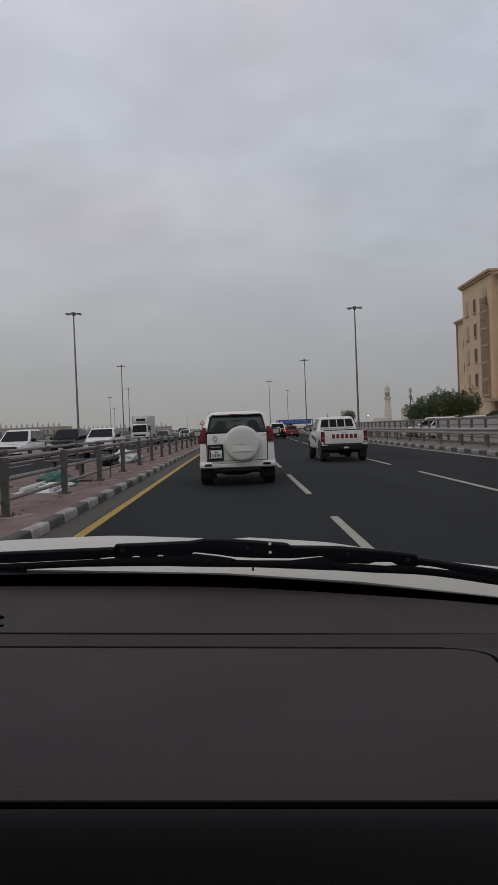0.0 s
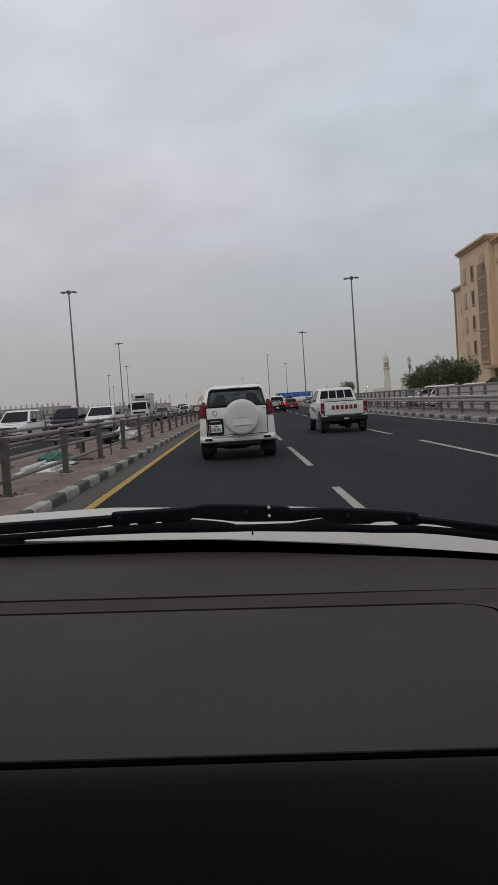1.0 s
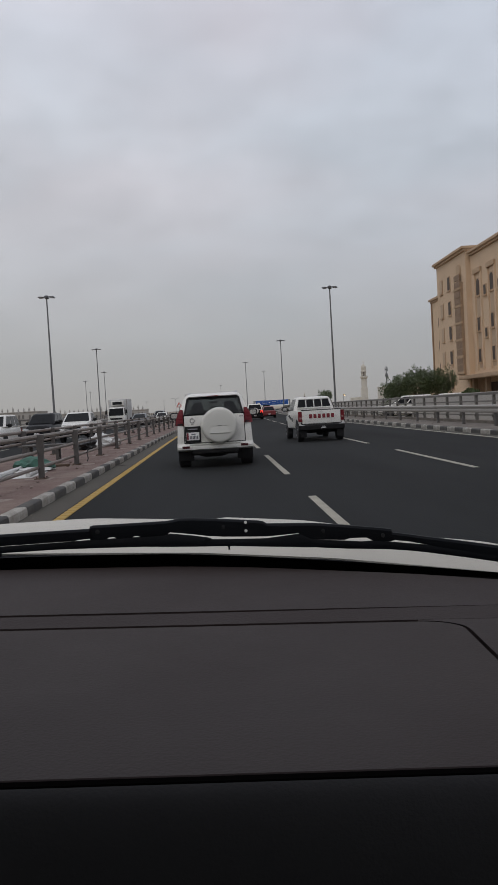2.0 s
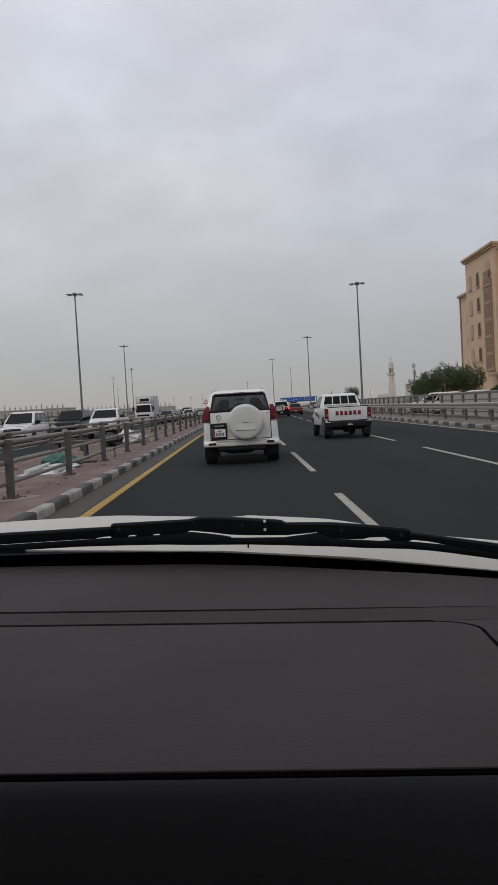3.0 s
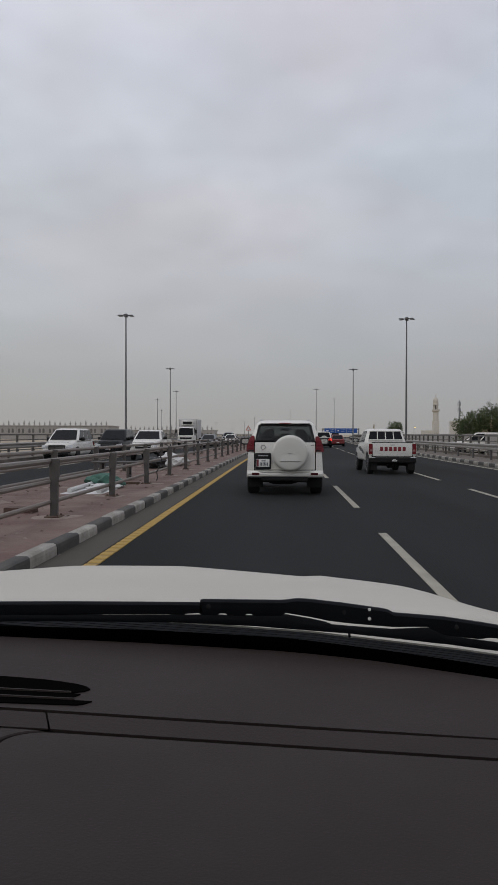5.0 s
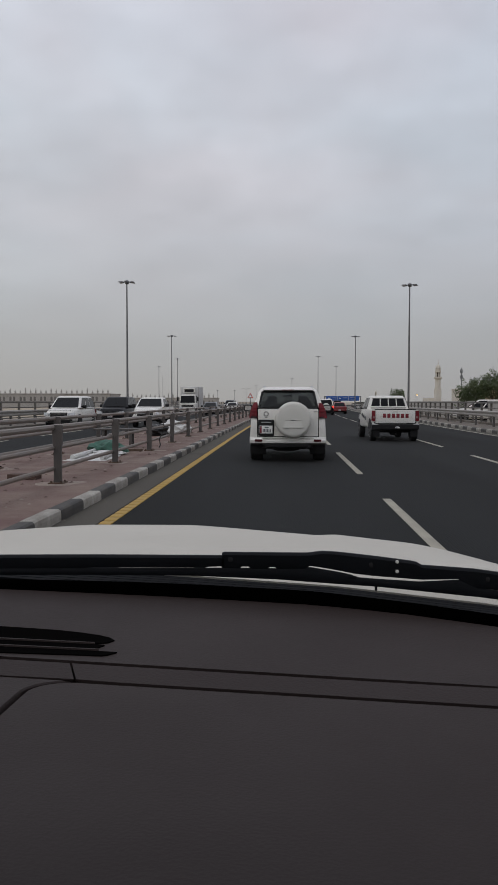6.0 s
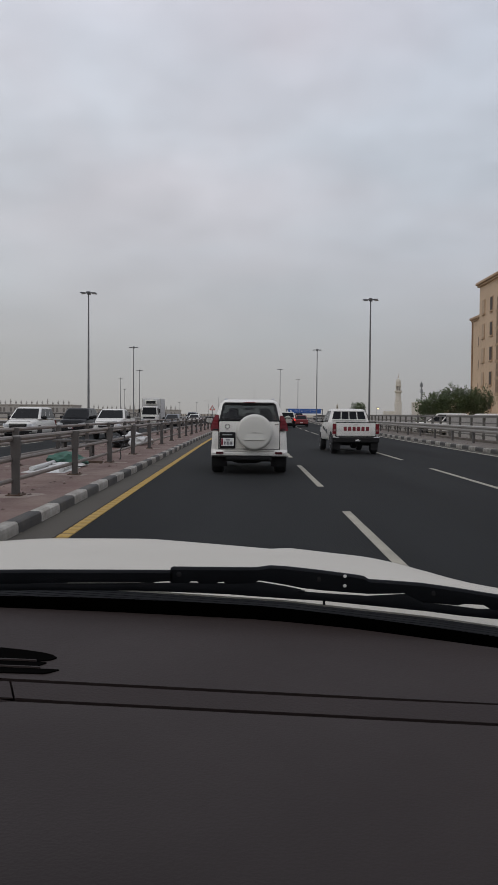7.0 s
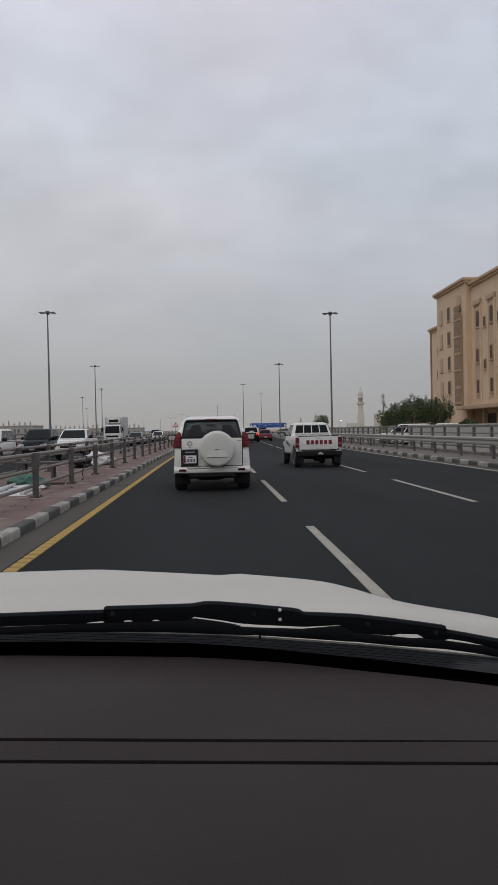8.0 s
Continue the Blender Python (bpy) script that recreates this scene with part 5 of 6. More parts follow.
    for t in (0.0, 0.5, 1.0):
        rings.append([(CX + (x - CX) * (1 - 0.16 * t), (glass_foot(x) + 0.03) * (1 - t) + 0.30 * t - 0.05 * abs(x - CX) * t, 1.155 + TILT * x * (1 - t) + (1.82 - 1.155) * t) for x in gx])
    pane = part("windscreen", loft(bmesh.new(), rings, closed=False), G_SCREEN, c, "clear windscreen")
    pane.visible_shadow = False
    # black ceramic band along the foot of the glass, with a toothed upper edge
    n = 480
    low, high = [], []
    for i in range(n + 1):
        x = -1.0 + 1.66 * i / n
        zt = 1.1785 - 0.058 * x - 0.05 * x * x + (0.0004 if i % 2 else -0.0004)
        low.append((x, glass_foot(x) + 0.032, 1.142 - 0.045 * x))
        high.append((x, glass_foot(x) + 0.0285 - 1.25 * max(0.0, zt - 1.155 - TILT * x), zt))
    part("frit_band", loft(bmesh.new(), [low, high], closed=False), M_GAP, pane, "black printed band at the foot of the glass")
    return c


own_car()


# ---- gantry sign ahead ----
def gantry(y):
    x0, x1, z0, z1 = 15.6, 28.0, 1.95, 3.75
    zm = (z0 + z1) / 2
    g = thing("gantry_sign", "blue motorway sign with white arrows on a steel gantry", "road sign")
    part("sign_board", nb(x0, x1, y, y + 0.12, z0, z1, bevel=0.03), M_SIGNBLUE, g)
    for x in (x0 + 4.2, x0 + 8.4):
        part("divider", nb(x - 0.04, x + 0.04, y - 0.02, y, z0 + 0.1, z1 - 0.1), M_SIGNWHITE, g)
    part("arrow", prism(bmesh.new(), [(x0 + 0.6, zm), (x0 + 1.0, zm + 0.4), (x0 + 1.0, zm + 0.15), (x0 + 1.6, zm + 0.15), (x0 + 1.6, zm - 0.15), (x0 + 1.0, zm - 0.15), (x0 + 1.0, zm - 0.4)], "y", y - 0.03, y), M_SIGNWHITE, g)
    part("disc", lathe(bmesh.new(), [(-0.04, 0.24), (0.0, 0.24)], "y", 20, (x0 + 5.2, y, zm)), M_SIGNWHITE, g)
    for x, z, w in ((2.4, 0.35, 1.2), (2.4, -0.3, 1.3), (6.2, 0.35, 1.5), (6.2, -0.3, 1.1), (9.0, 0.35, 2.2), (9.0, -0.35, 1.8)):
        part("text_bar", nb(x0 + x, x0 + x + w, y - 0.03, y, zm + z - 0.035, zm + z + 0.035), M_SIGNWHITE, g)
    for x in (x0 - 0.6, x1 + 0.6):
        part("gantry_post", tube(bmesh.new(), (x, y + 0.4, -0.1), (x, y + 0.4, z1), 0.2, seg=10), M_POLE, g)
    part("gantry_beam", nb(x0 - 0.6, x1 + 0.6, y + 0.25, y + 0.55, z1 - 0.5, z1 - 0.1), M_POLE, g)
    return g


gantry(300)


def warning_sign(x, y):
    s_ = thing("warning_sign", "triangular red-edged warning sign on a thin post", "road sign", pose(x, y, 0.145))
    part("post", tube(bmesh.new(), (0, 0, 0), (0, 0, 2.3), 0.035, seg=8), M_POLE, s_)
    b = part("board", prism(bmesh.new(), [(-0.32, 1.75), (0.32, 1.75), (0.0, 2.31)], "y", -0.05, -0.03), M_SIGNRED, s_)
    part("field", prism(bmesh.new(), [(-0.20, 1.82), (0.20, 1.82), (0.0, 2.18)], "y", -0.056, -0.05), M_SIGNWHITE, b)


warning_sign(-4.6 + bend(88), 88)


def twin_lamp(x, y):
    p = thing("street_lamp", "slim lamp post with two curved arms", "lamp post", pose(x, y, -0.12), "twin lamps")
    part("mast", tube(bmesh.new(), (0, 0, 0), (0, 0, 8.2), 0.1, 0.06), M_POLE, p)
    for sx in (-1, 1):
        pts = [(0, 8.0), (sx * 0.5, 8.5), (sx * 1.1, 8.7), (sx * 1.7, 8.65)]
        bm = bmesh.new()
        for a, b in zip(pts, pts[1:]):
            tube(bm, (a[0], 0, a[1]), (b[0], 0, b[1]), 0.04, seg=6)
        part("arm", bm, M_POLE, p)
        part("lamp_head", nb(min(sx * 1.6, sx * 2.2), max(sx * 1.6, sx * 2.2), -0.14, 0.14, 8.56, 8.70, bevel=0.03), M_LAMP, p)


twin_lamp(-20.5, 420)


# ---- buildings ----
def apartment_block():
    """Six storeys of beige render along the road, with a brown stair tower and arched windows."""
    b = thing("apartment_building", "beige rendered apartment building with brown stair bay and cornices", "building", pose(25, 0, -0.12) @ Matrix.Diagonal((1, 1, 0.91, 1)))
    part("wall", nb(0.0, 16, 84.2, 88.4, 0, 13.4), M_BEIGE, b)
    part("wall", nb(-0.5, 16, 74.6, 84.2, 0, 16.9), M_BEIGE, b)
    part("wall", nb(0.0, 16, 42.0, 74.6, 3.6, 16.3), M_BEIGE, b)
    part("wall", nb(1.2, 16, 42.0, 74.6, 0, 3.6), M_BEIGE, b)
    for y0, y1, x, z in ((84.2, 88.7, -0.3, 13.4), (74.3, 84.5, -0.9, 16.9), (42.0, 74.4, -0.4, 16.3)):
        part("cornice", nb(x, 16.2, y0, y1, z, z + 0.28, bevel=0.05), M_CORNICE, b)
        part("cornice", nb(x + 0.18, 16.1, y0 + 0.1, y1 - 0.1, z - 0.22, z, bevel=0.03), M_CORNICE, b)
    part("canopy", nb(-1.3, 1.3, 42.0, 75.6, 3.35, 3.75, bevel=0.05), M_CORNICE, b)
    part("drain_pipe", tube(bmesh.new(), (-0.08, 88.2, 0), (-0.08, 88.2, 13.4), 0.09, seg=8), M_BROWN, b)
    # stair bay in brown stone with its landings
    s_ = part("stair_bay", nb(-0.75, -0.45, 75.6, 77.6, 3.9, 13.6), M_BROWN, b, "brown stone stair bay")
    for z in (4.0, 5.7, 7.5, 9.3, 11.1, 12.9):
        part("band", nb(-0.82, -0.7, 75.5, 77.7, z, z + 0.22), M_CORNICE, s_)
        part("stair_window", nb(-0.79, -0.72, 75.75, 77.45, z + 0.32, z + 0.92), M_LATTICE, s_)
        part("stair_window", nb(-0.79, -0.72, 75.75, 77.45, z + 1.02, z + 1.62), M_LATTICE, s_)
    part("medallion", lathe(bmesh.new(), [(-0.62, 0.62), (-0.52, 0.72), (-0.45, 0.72)], "x", 24, (0, 76.6, 15.0)), M_CORNICE, b)

    def window(x, y, z, w, h, arch=False, pane=M_DARKWIN):
        f = part("window", nb(x - 0.07, x + 0.02, y - w / 2 - 0.09, y + w / 2 + 0.09, z - 0.1, z + h + 0.1, bevel=0.015), M_CORNICE, b)
        if arch:
            out = [(y - w / 2, z), (y + w / 2, z)] + [(y + w / 2 * math.cos(a), z + h - w / 2 + w / 2 * math.sin(a)) for a in (math.pi * i / 8 for i in range(9))]
            part("pane", prism(bmesh.new(), out, "x", x - 0.085, x - 0.06), pane, f)
        else:
            part("pane", nb(x - 0.085, x - 0.06, y - w / 2, y + w / 2, z, z + h), pane, f)
        part("sill", nb(x - 0.16, x, y - w / 2 - 0.12, y + w / 2 + 0.12, z - 0.2, z - 0.1), M_CORNICE, f)

    for i in range(5):
        z = 1.3 + 2.75 * i
        if i < 4:
            window(0.0, 85.6, z + 0.6, 0.45, 0.95)
        window(-0.5, 79.9, z + 1.2, 0.75, 1.4)
        window(-0.5, 82.6, z + 1.2, 0.75, 1.4, pane=M_BLIND)
    for y in (72.6, 69.0, 65.4, 61.8, 58.2, 54.6):
        part("recess_frame", nb(-0.22, 0.0, y - 1.0, y + 1.0, 14.0, 14.5, bevel=0.04), M_CORNICE, b)
        for sy in (-0.85, 0.85):
            part("pilaster", nb(-0.14, 0.0, y + sy - 0.14, y + sy + 0.14, 4.2, 14.0), M_BEIGE, b)
        window(0.0, y, 11.8, 0.8, 1.6, True)
        part("blind_panel", nb(-0.05, 0.0, y - 0.45, y + 0.45, 4.4, 11.5), M_BLIND, b)
        for z in (5.0, 8.2):
            window(-0.04, y, z, 0.6, 1.3)
        window(0.0, y - 1.8, 7.4, 0.5, 0.85)
        window(0.0, y - 1.8, 11.6, 0.55, 0.9)
        part("shop_window", nb(1.13, 1.2, y - 1.2, y + 1.2, 0.3, 2.9), M_DARKWIN, b)
        part("column", nb(-0.3, 0.1, y + 1.6, y + 2.0, 0.0, 3.4), M_BROWN, b)


apartment_block()


def minaret(x, y):
    m = thing("minaret", "pale stone mosque minaret with an arcaded gallery and dome", "minaret", pose(x, y, -0.12) @ Matrix.Diagonal((0.8, 0.8, 1, 1)))
    part("base", nb(-2.7, 2.7, -2.7, 2.7, 0, 11, bevel=0.2), M_PALE, m)
    part("shaft", lathe(bmesh.new(), [(11, 2.5), (18.0, 2.4)], "z", 8), M_PALE, m)
    part("gallery", lathe(bmesh.new(), [(17.2, 2.4), (18.2, 3.5), (19.2, 3.5), (19.2, 3.2), (18.6, 3.1)], "z", 16), M_PALE, m)
    for i in range(8):
        a = math.pi * i / 4
        part("column", tube(bmesh.new(), (1.9 * math.cos(a), 1.9 * math.sin(a), 18.3), (1.9 * math.cos(a), 1.9 * math.sin(a), 22.4), 0.35, seg=8), M_PALE, m)
    part("core", tube(bmesh.new(), (0, 0, 18), (0, 0, 23), 1.0), M_DARKWIN, m)
    part("lantern", lathe(bmesh.new(), [(22.3, 2.7), (23.0, 2.7), (23.2, 2.3), (25.0, 2.3), (25.2, 2.5)], "z", 12), M_PALE, m)
    part("dome", lathe(bmesh.new(), [(25.2, 2.3), (26.3, 2.1), (27.2, 1.4), (27.8, 0.5), (28.3, 0.15)], "z", 14), M_PALE, m)
    part("finial", lathe(bmesh.new(), [(28.2, 0.12), (29.2, 0.3), (29.6, 0.1), (31.5, 0.08)], "z", 8), M_BROWN, m)
    part("hall", nb(-12, -2.7, -8, 6, 0, 4.5, bevel=0.15), M_PALE, m)


minaret(107, 560)
minaret(217, 1900)


def phone_mast(x, y):
    m = thing("phone_mast", "slender telecom mast with panel aerials near its top", "mast", pose(x, y, -0.12))
    part("mast", tube(bmesh.new(), (0, 0, 0), (0, 0, 25), 0.5, 0.3, 8), M_POLE, m)
    for z in (18.5, 22.5):
        for i in range(3):
            a = 2 * math.pi * i / 3 + 0.4
            bm = nb(-0.22, 0.22, -0.14, 0.14, z - 1.3, z + 1.3, bevel=0.04)
            bmesh.ops.translate(bm, verts=bm.verts, vec=(0.9 * math.cos(a), 0.9 * math.sin(a), 0))
            box(bm, min(0, 0.9 * math.cos(a)), max(0.05, 0.9 * math.cos(a)), min(0, 0.9 * math.sin(a)), max(0.05, 0.9 * math.sin(a)), z - 0.1, z + 0.1)
            part("aerial", bm, M_LAMP, m)


phone_mast(120, 545)


def small_lamp(x, y, h):
    """A low street lamp that is already lit."""
    p = thing("street_lamp", "small street lamp with its amber lantern lit", "lamp post", pose(x, y, -0.12))
    part("mast", tube(bmesh.new(), (0, 0, 0), (0, 0, h), 0.07, 0.05, 8), M_POLE, p)
    head = part("lamp_head", nb(-0.10, 0.62, -0.16, 0.16, h - 0.02, h + 0.16, bevel=0.04), M_LAMP, p)
    part("lantern", nb(0.05, 0.58, -0.13, 0.13, h - 0.22, h - 0.02, bevel=0.05), M_AMBER, head, "lit amber lantern")


small_lamp(41.0, 250, 3.9)


def low_house(x0, x1, y0, y1, h, material, label, storeys=1):
    b = thing("house", label, "building", pose(x0, y0, -0.12), "low houses")
    w, d = x1 - x0, y1 - y0
    part("wall", nb(0, w, 0, d, 0, h), material, b)
    part("roof_parapet", nb(-0.15, w + 0.15, -0.15, d + 0.15, h, h + 0.3, bevel=0.04), M_CORNICE if material is M_BEIGE else material, b)
    part("stair_head", nb(w * 0.55, w * 0.8, d * 0.2, d * 0.6, h + 0.3, h + 1.9), material, b)
    n = max(2, int(w / 3.2))
    for s_ in range(storeys):
        for i in range(n):
            x = w * (i + 0.5) / n
            f = part("window", nb(x - 0.55, x + 0.55, -0.06, 0.02, 1.0 + 3.1 * s_, 2.5 + 3.1 * s_, bevel=0.02), M_CORNICE, b)
            part("pane", nb(x - 0.42, x + 0.42, -0.075, -0.05, 1.12 + 3.1 * s_, 2.38 + 3.1 * s_), M_DARKWIN, f)
    part("water_tank", lathe(bmesh.new(), [(h + 0.3, 0.7), (h + 1.5, 0.7), (h + 1.7, 0.3)], "z", 12, (w * 0.25, d * 0.5, 0)), M_WHITEMATTE, b)
    return b


low_house(46, 62, 178, 192, 4.6, M_BEIGE, "low beige house with a flat roof and parapet")
low_house(60, 74, 212, 222, 4.0, M_PALE, "low pale house with a flat roof and water tank")
low_house(66, 84, 165, 180, 6.2, M_BEIGE, "beige two-storey house with a flat roof", 2)
low_house(52, 70, 235, 250, 5.4, M_PALE, "pale house with a flat roof behind the others", 1)
low_house(84, 104, 230, 246, 7.2, M_PALE, "pale two-storey house with a flat roof", 2)
solo("boundary_wall", strip(15.5, 15.75, -0.12, 1.55, 40, 300), M_WHITEWALL, "pale rendered boundary wall behind the parapet", "wall", "structure")


def arcade(x0, y, w, h):
    """A long low hall beyond the oncoming lanes, with a dense row of small pinnacles on its roofline."""
    b = thing("arcade_building", "long pale building greyed for haze, arches and small pinnacles on roofline", "building", pose(x0, y, -0.9), "arcade buildings")
    part("wall", nb(0, w, 0, 14, 0, h), M_WHITEWALL, b)
    part("roof_band", nb(-0.2, w + 0.2, -0.2, 14.2, h, h + 0.25, bevel=0.05), M_WHITEWALL, b)
    rng = random.Random(int(y))
    pm = mesh_of("pinnacle", lathe(bmesh.new(), [(0.0, 0.22), (0.45, 0.20), (0.55, 0.30), (0.80, 0.14), (1.15, 0.05)], "z", 8), M_WHITEWALL)
    n = int(w / 1.45)
    for i in range(n):
        p = new("pinnacle", pm)
        k = rng.choice((0.75, 0.9, 1.0, 1.0, 1.35))
        p.parent, p.matrix_basis = b, pose(w * (i + 0.5) / n, 0.4, h + 0.25) @ Matrix.Diagonal((1, 1, k, 1))
    n = int(w / 3.0)
    for i in range(n):
        x = w * (i + 0.5) / n
        for k in (-0.55, 0.55):
            out = [(x + k - 0.3, h - 1.9), (x + k + 0.3, h - 1.9)] + [(x + k + 0.3 * math.cos(a), h - 0.95 + 0.3 * math.sin(a)) for a in (math.pi * q / 8 for q in range(9))]
            part("arched_window", prism(bmesh.new(), out, "y", -0.06, 0.02), M_ARCH, b, "shaded grey arched window")
        part("pilaster", nb(x - 1.5 * w / n / 3 - 0.14, x - 1.5 * w / n / 3 + 0.14, -0.12, 0.0, 0, h), M_WHITEWALL, b)
    part("string_course", nb(-0.1, w + 0.1, -0.14, 0.0, h - 2.35, h - 2.15, bevel=0.03), M_WHITEWALL, b)
    return b


arcade(-92, 225, 42, 4.5)
arcade(-53, 262, 30, 3.5)


# ---- trees and shrubs ----
def leaf_cloud(bm, center, radii, n, size, rng):
    """Small leaf sprays scattered through an uneven volume."""
    for _ in range(n):
        while True:
            p = Vector((rng.uniform(-1, 1), rng.uniform(-1, 1), rng.uniform(-1, 1)))
            if 0.15 < p.length < 1:
                break
        p = p.normalized() * (p.length ** 0.45) * (0.82 + 0.34 * noise.noise(p * 2.3 + Vector(center)))
        q = Vector(center) + Vector((p.x * radii[0], p.y * radii[1], p.z * radii[2]))
        a = Euler((rng.uniform(-1.2, 1.2), rng.uniform(-1.2, 1.2), rng.uniform(0, 6.28))).to_matrix()
        s_ = size * rng.uniform(0.6, 1.5)
        vs = [bm.verts.new(q + a @ Vector(v) * s_) for v in ((-0.5, 0, 0), (0, -0.22, 0.06), (0.55, 0, 0.0), (0, 0.22, 0.06))]
        bm.faces.new(vs[:3]), bm.faces.new((vs[0], vs[2], vs[3]))


def tree(x, y, h, w, seed, label, name="tree"):
    rng = random.Random(seed)
    t = thing(name, label, "tree", pose(x, y, -0.12))
    bm = tube(bmesh.new(), (0, 0, 0), (0.05, 0, h * 0.35), 0.13, 0.09, 8)
    tips = []
    for i in range(7):
        a = 2 * math.pi * i / 7 + rng.uniform(-0.3, 0.3)
        r = w * rng.uniform(0.45, 0.8)
        mid = (0.3 * r * math.cos(a), 0.3 * r * math.sin(a), h * 0.5)
        tip = (r * math.cos(a), r * math.sin(a), h * rng.uniform(0.6, 0.85))
        tube(bm, (0.04, 0, h * 0.3), mid, 0.06, 0.045, 6), tube(bm, mid, tip, 0.045, 0.012, 6)
        tips.append(tip)
    part("trunk", bm, M_BARK, t)
    bm = bmesh.new()
    for tip in tips:
        leaf_cloud(bm, (tip[0] * 0.8, tip[1] * 0.8, tip[2]), (w * 0.42, w * 0.42, h * 0.22), 640, 0.13, rng)
    leaf_cloud(bm, (0, 0, h * 0.62), (w * 0.72, w * 0.72, h * 0.30), 1900, 0.13, rng)
    leaf_cloud(bm, (0, 0, h * 0.36), (w * 0.85, w * 0.85, h * 0.30), 1900, 0.13, rng)
    for _ in range(14):
        a, r = rng.uniform(0, 6.28), rng.uniform(0, w * 0.7)
        leaf_cloud(bm, (r * math.cos(a), r * math.sin(a), h * rng.uniform(0.85, 1.02)), (0.16, 0.16, h * 0.10), 40, 0.13, rng)
    part("crown", bm, M_LEAF, t, "dark green feathery foliage", smooth=False)


tree(16.6, 71, 3.5, 1.9, 1, "bushy dark green tree behind the parapet")
tree(18.7, 72, 4.3, 1.9, 2, "bushy dark green tree with feathery top behind the parapet")
tree(21.0, 73, 4.2, 2.0, 3, "bushy dark green tree beside the beige building")
tree(17.2, 52, 1.9, 1.0, 4, "low dusty green shrub behind the railing", "shrub")
tree(17.8, 44, 1.8, 1.1, 5, "low dusty green shrub behind the railing", "shrub")
tree(17.0, 38, 1.7, 0.9, 6, "low dusty green shrub behind the railing", "shrub")
tree(21, 150, 3.9, 2.0, 7, "round dark green tree far along the road")


# ---- parked cars behind the parapet ----
for x, y, paint, lab in ((17.8, 63, M_WHITECAR, "white car parked behind the railing"), (20.6, 62.0, M_WHITECAR, "white car parked beside the building")):
    road_car(pose(x, y, -0.12, 0, 0, 80), paint, lab, "suv")


# ---- litter on the median ----
def crumple(name, label, category, x, y, z, r, material, seed, flat=0.55):
    rng = random.Random(seed)
    bm = bmesh.new()
    bmesh.ops.create_icosphere(bm, subdivisions=3, radius=1.0)
    for v in bm.verts:
        k = 1 + 0.55 * noise.noise(v.co * 1.7 + Vector((seed, 0, 0))) + 0.22 * noise.noise(v.co * 5 + Vector((0, seed, 0)))
        v.co = Vector((v.co.x * r[0], v.co.y * r[1], max(-0.35, v.co.z) * r[2])) * k
    lo = min(v.co.z for v in bm.verts)
    for v in bm.verts:
        v.co.z -= lo
    ob = solo(name, bm, material, label, category, group="litter on the median")
    ob.matrix_basis = pose(x, y, z, 0, 0, seed * 40)
    return ob


crumple("plastic_bag", "crumpled white plastic sheet lying on the paving", "litter", -4.75, 33.0, 0.145, (0.75, 0.55, 0.34), M_BAG, 1)
crumple("plastic_bag", "crumpled white plastic bag beside a fence post", "litter", -4.9, 31.6, 0.145, (0.45, 0.4, 0.3), M_BAG, 2)
crumple("rubbish_sack", "black rubbish sack slumped on the paving", "litter", -5.0, 30.6, 0.145, (0.5, 0.4, 0.28), M_BLACKBAG, 3)
crumple("cloth_heap", "green cloth heaped on the paving", "litter", -4.68, 20.45, 0.145, (0.46, 0.36, 0.20), M_GREENCLOTH, 4)
crumple("plastic_bag", "flattened white plastic bag on the paving", "litter", -4.45, 19.5, 0.145, (0.42, 0.5, 0.07), M_BAG, 5)


def pole_on_ground(x, y, length, turn):
    bm = lathe(bmesh.new(), [(0, 0.055), (length, 0.055), (length, 0.04), (length - 0.03, 0.04)], "y", 14)
    ob = solo("pole", bm, M_BAG, "pale plastic pole lying on the paving", "pole", group="litter on the median", smooth=True)
    ob.matrix_basis = pose(x, y, 0.203, 0, 0, turn)


pole_on_ground(-4.88, 17.75, 2.6, 2)
pole_on_ground(-4.15, 17.5, 4.2, 5)
solo("flat_sheet", nb(-5.0, -4.05, 17.35, 19.1, 0.1465, 0.154, bevel=0.003), M_BAG, "flat white board lying under the poles", "board")
solo("board", nb(-4.75, -4.25, 13.15, 13.45, 0.146, 0.235, bevel=0.01), M_BOARD, "short brown timber board lying by a fence post", "board")
solo("metal_scrap", nb(-4.25, -3.88, 20.9, 21.1, 0.146, 0.20, bevel=0.006), M_RUST, "rusty metal offcut lying on the paving", "scrap")


def low_bench(x0, x1, y, z, h):
    """A plank on four steel legs."""
    b = thing("bench", "low grey steel bench with a thin plank top", "bench", pose((x0 + x1) / 2, y, z))
    w = (x1 - x0) / 2
    part("plank", nb(-w, w, -0.24, 0.24, h - 0.05, h, bevel=0.008), M_POST, b)
    for sx in (-1, 1):
        for v in (-0.18, 0.18):
            part("leg", nb(sx * (w - 0.28) - 0.035, sx * (w - 0.28) + 0.035, v - 0.03, v + 0.03, 0.0, h - 0.05, bevel=0.006), M_POST, b)
        part("cross_bar", nb(sx * (w - 0.28) - 0.02, sx * (w - 0.28) + 0.02, -0.15, 0.15, 0.12, 0.16), M_POST, b)


low_bench(-5.55, -4.20, 22.65, 0.145, 0.55)


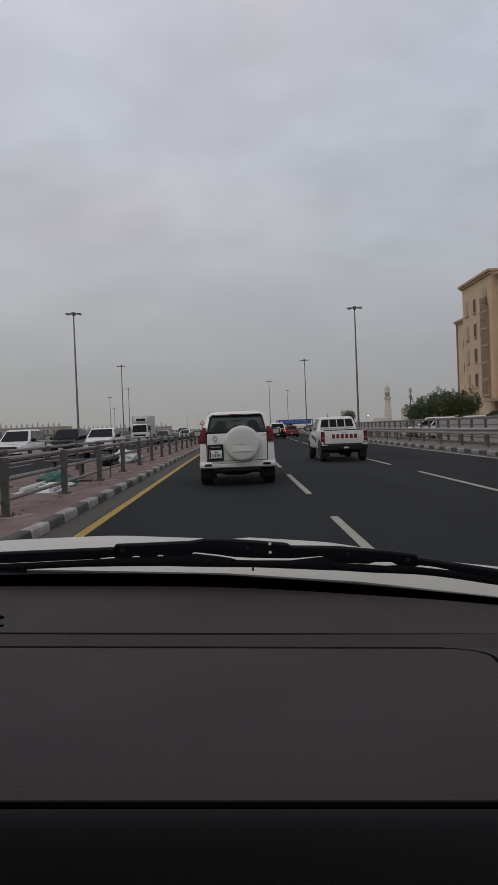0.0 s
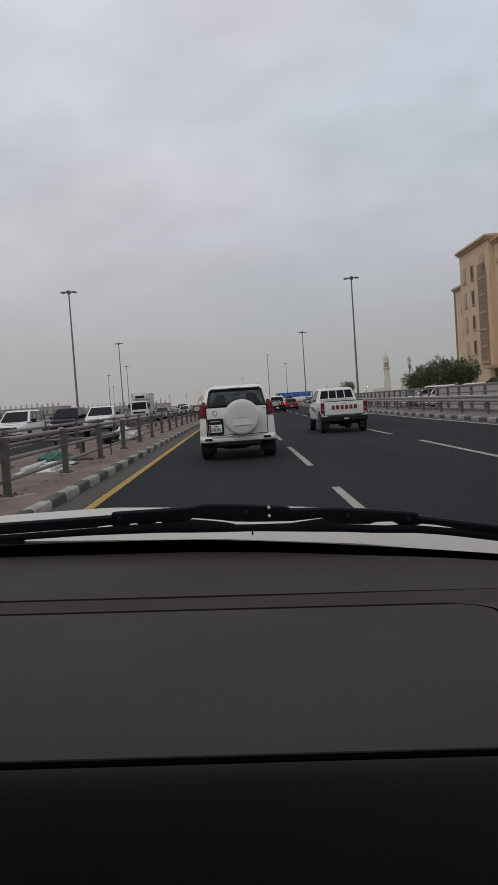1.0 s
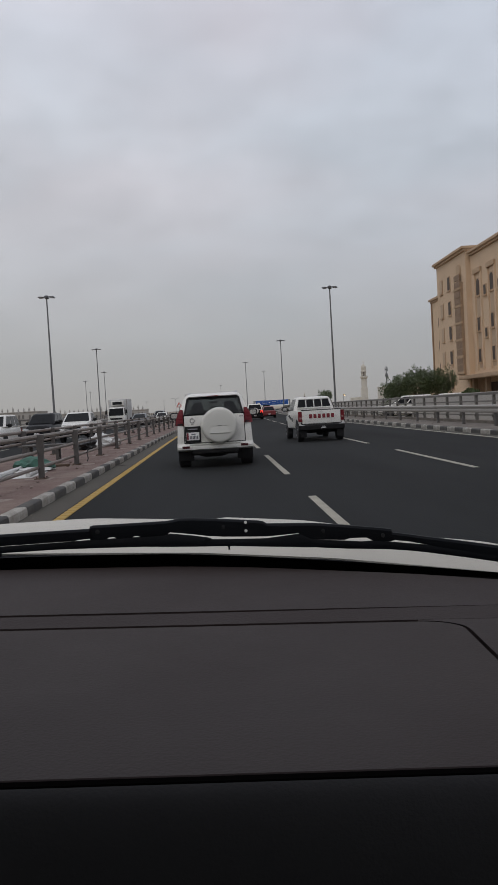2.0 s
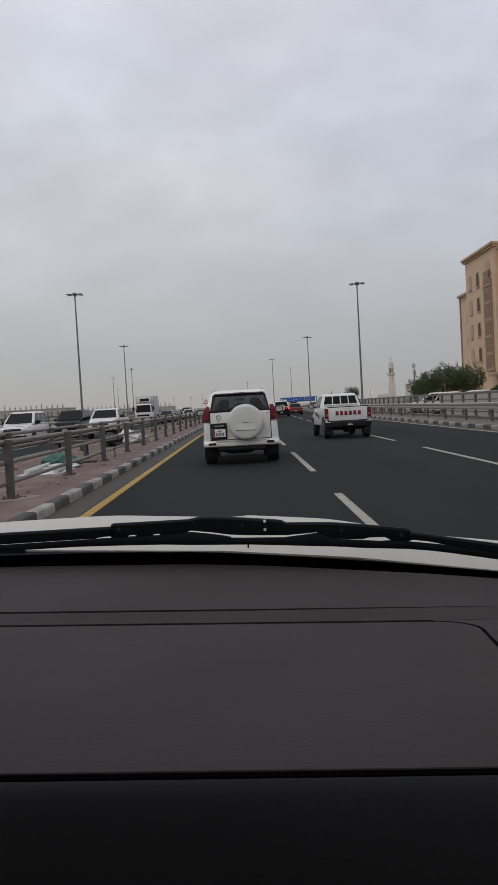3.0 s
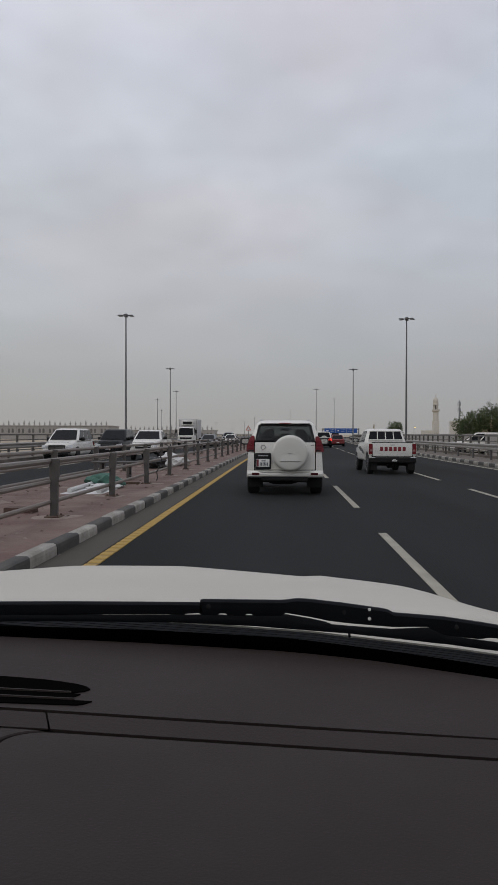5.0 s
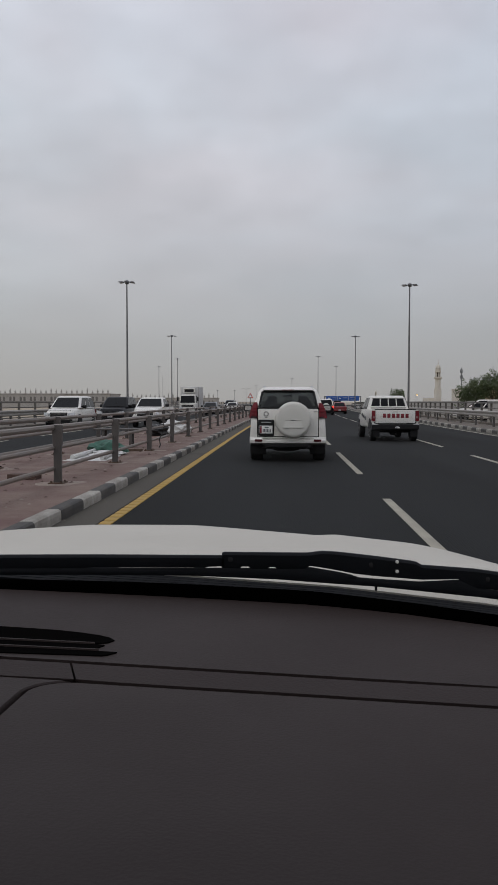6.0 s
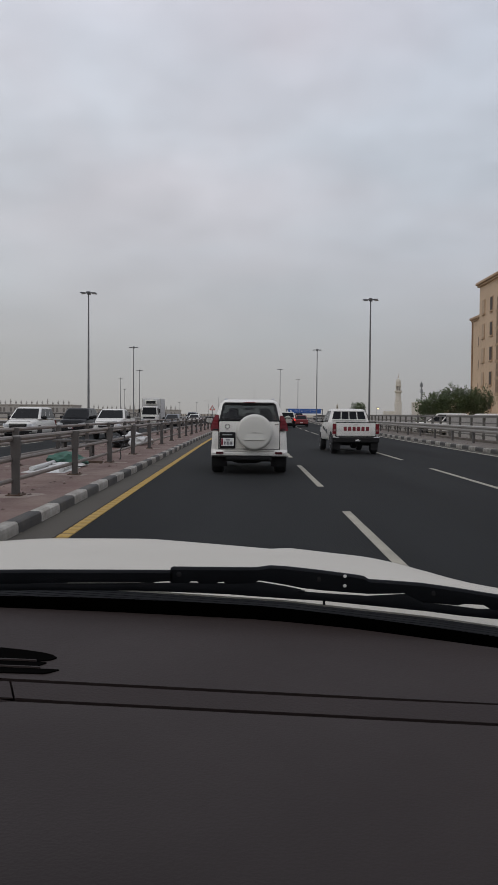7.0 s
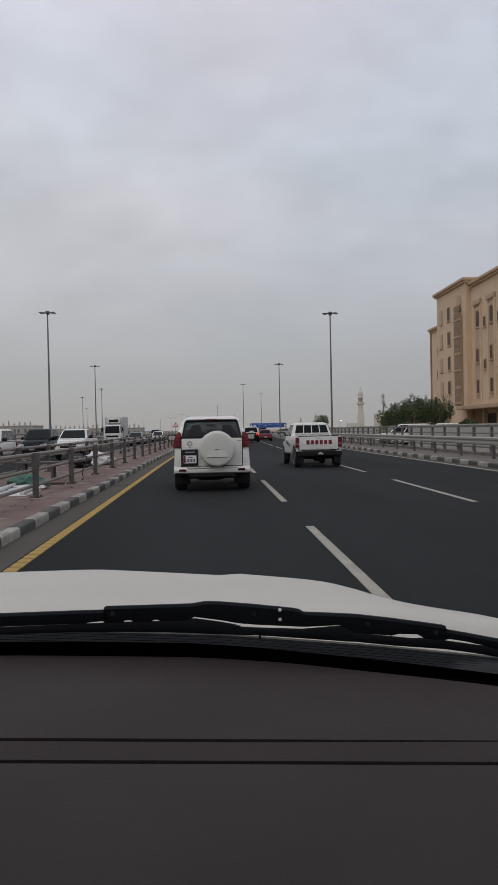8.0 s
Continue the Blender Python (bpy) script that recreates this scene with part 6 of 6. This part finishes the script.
def hanging_cable(x, y):
    bm = bmesh.new()
    pts = [(0.0, 0.0, 0.98), (0.10, 0.05, 0.93), (0.16, 0.08, 0.75), (0.10, 0.1, 0.55), (0.02, 0.06, 0.40), (0.05, 0.05, 0.22), (0.02, 0.02, 0.146)]
    for a, b in zip(pts, pts[1:]):
        tube(bm, (x + a[0], y + a[1], a[2]), (x + b[0], y + b[1], b[2]), 0.014, seg=6)
    solo("cable", bm, M_BLACKBAG, "loose black cable hanging from the fence rail", "cable", smooth=True)


hanging_cable(-3.70, 22.6)
solo("expansion_joint", strip(-2.80, LINE - 0.08, 0.004, 0.008, 22.0, 22.12), M_UNDER, "dark joint across the dusty gutter", "joint", "structure")


def rubble(name, label, x0, x1, y0, y1, z, n, size, material, seed, near=()):
    """Chips and clods strewn about, thicker beside the lines given by near."""
    rng = random.Random(seed)
    verts, faces = [], []
    for _ in range(n):
        y = y0 + (y1 - y0) * rng.random() ** 1.6
        x = rng.choice(near) + rng.gauss(0, 0.16) if near and rng.random() < 0.6 else rng.uniform(x0, x1)
        x = min(max(x, x0), x1)
        r = size * (0.35 + 1.1 * rng.random() ** 3)
        h, turn = r * rng.uniform(0.25, 0.6), rng.uniform(0, 6.28)
        b = len(verts)
        for k in range(5):
            a = turn + 1.2566 * k
            q = r * rng.uniform(0.6, 1.0)
            verts.append((x + bend(y) + q * math.cos(a), y + 1.5 * q * math.sin(a), z - 0.002))
        verts.append((x + bend(y) + r * rng.uniform(-0.3, 0.3), y, z + h))
        faces += [(b + k, b + (k + 1) % 5, b + 5) for k in range(5)]
    me = bpy.data.meshes.new(name)
    me.from_pydata(verts, [], faces)
    me.materials.append(material)
    tagged(new(name, me), label, "rubble", kind="stuff")


rubble("rubble", "brown chips and dirt strewn over the paved median", -6.5, -3.05, 6, 60, 0.145, 420, 0.045, M_BOARD, 21, (-3.72, -5.72, -4.3))
rubble("rubble", "pale crumbs of mortar strewn over the paved median", -6.5, -3.05, 6, 60, 0.145, 380, 0.035, M_MORTAR, 22, (-3.55, -5.72))
rubble("grit", "small stones and grit gathered in the dusty gutter", -2.78, -2.34, 6, 50, 0.004, 170, 0.018, M_CONCRETE, 23, (-2.74,))
rubble("rubble", "broken stones strewn over the concrete verge", 9.9, 13.0, 25, 120, 0.16, 300, 0.10, M_CONCRETE, 24, (12.4,))


# ---- kerbs, stone by stone ----
def kerb(name, x, side, zt, y0, n, length, label, w=0.17):
    k = thing(name, label, "kerb", kind="structure")
    out = [(0.0, -0.1), (w, -0.1), (w, zt), (0.035, zt), (0.008, zt - 0.02), (0.0, zt - 0.06)]
    mats = []
    for mt in (M_KERB_W, M_KERB_K):
        bm = prism(bmesh.new(), [(u * side, z) for u, z in out], "y", 0.006, length - 0.006)
        mats.append(mesh_of("kerb_stone", bm, mt))
    for i in range(n):
        y = y0 + length * i
        o = new("kerb_stone", mats[i % 2])
        o.parent = k
        o.matrix_basis = pose(x + bend(y) + random.uniform(-0.006, 0.006), y, random.uniform(-0.006, 0.004), 0, 0, -math.degrees(2 * 0.00021 * max(0.0, y - 30)) + random.uniform(-0.3, 0.3))
    return k


kerb("kerb_median", -2.80, -1, 0.15, -12.06, 252, 1.03, "raised kerb of stones painted black and white by turns, scuffed")
kerb("kerb_side", 9.55, 1, 0.165, -12.06, 252, 1.03, "kerb of black and white painted stones along the verge")
kerb("kerb_opposite", -6.85, 1, 0.15, -12.06, 212, 1.03, "painted kerb on the far edge of the median", 0.15)
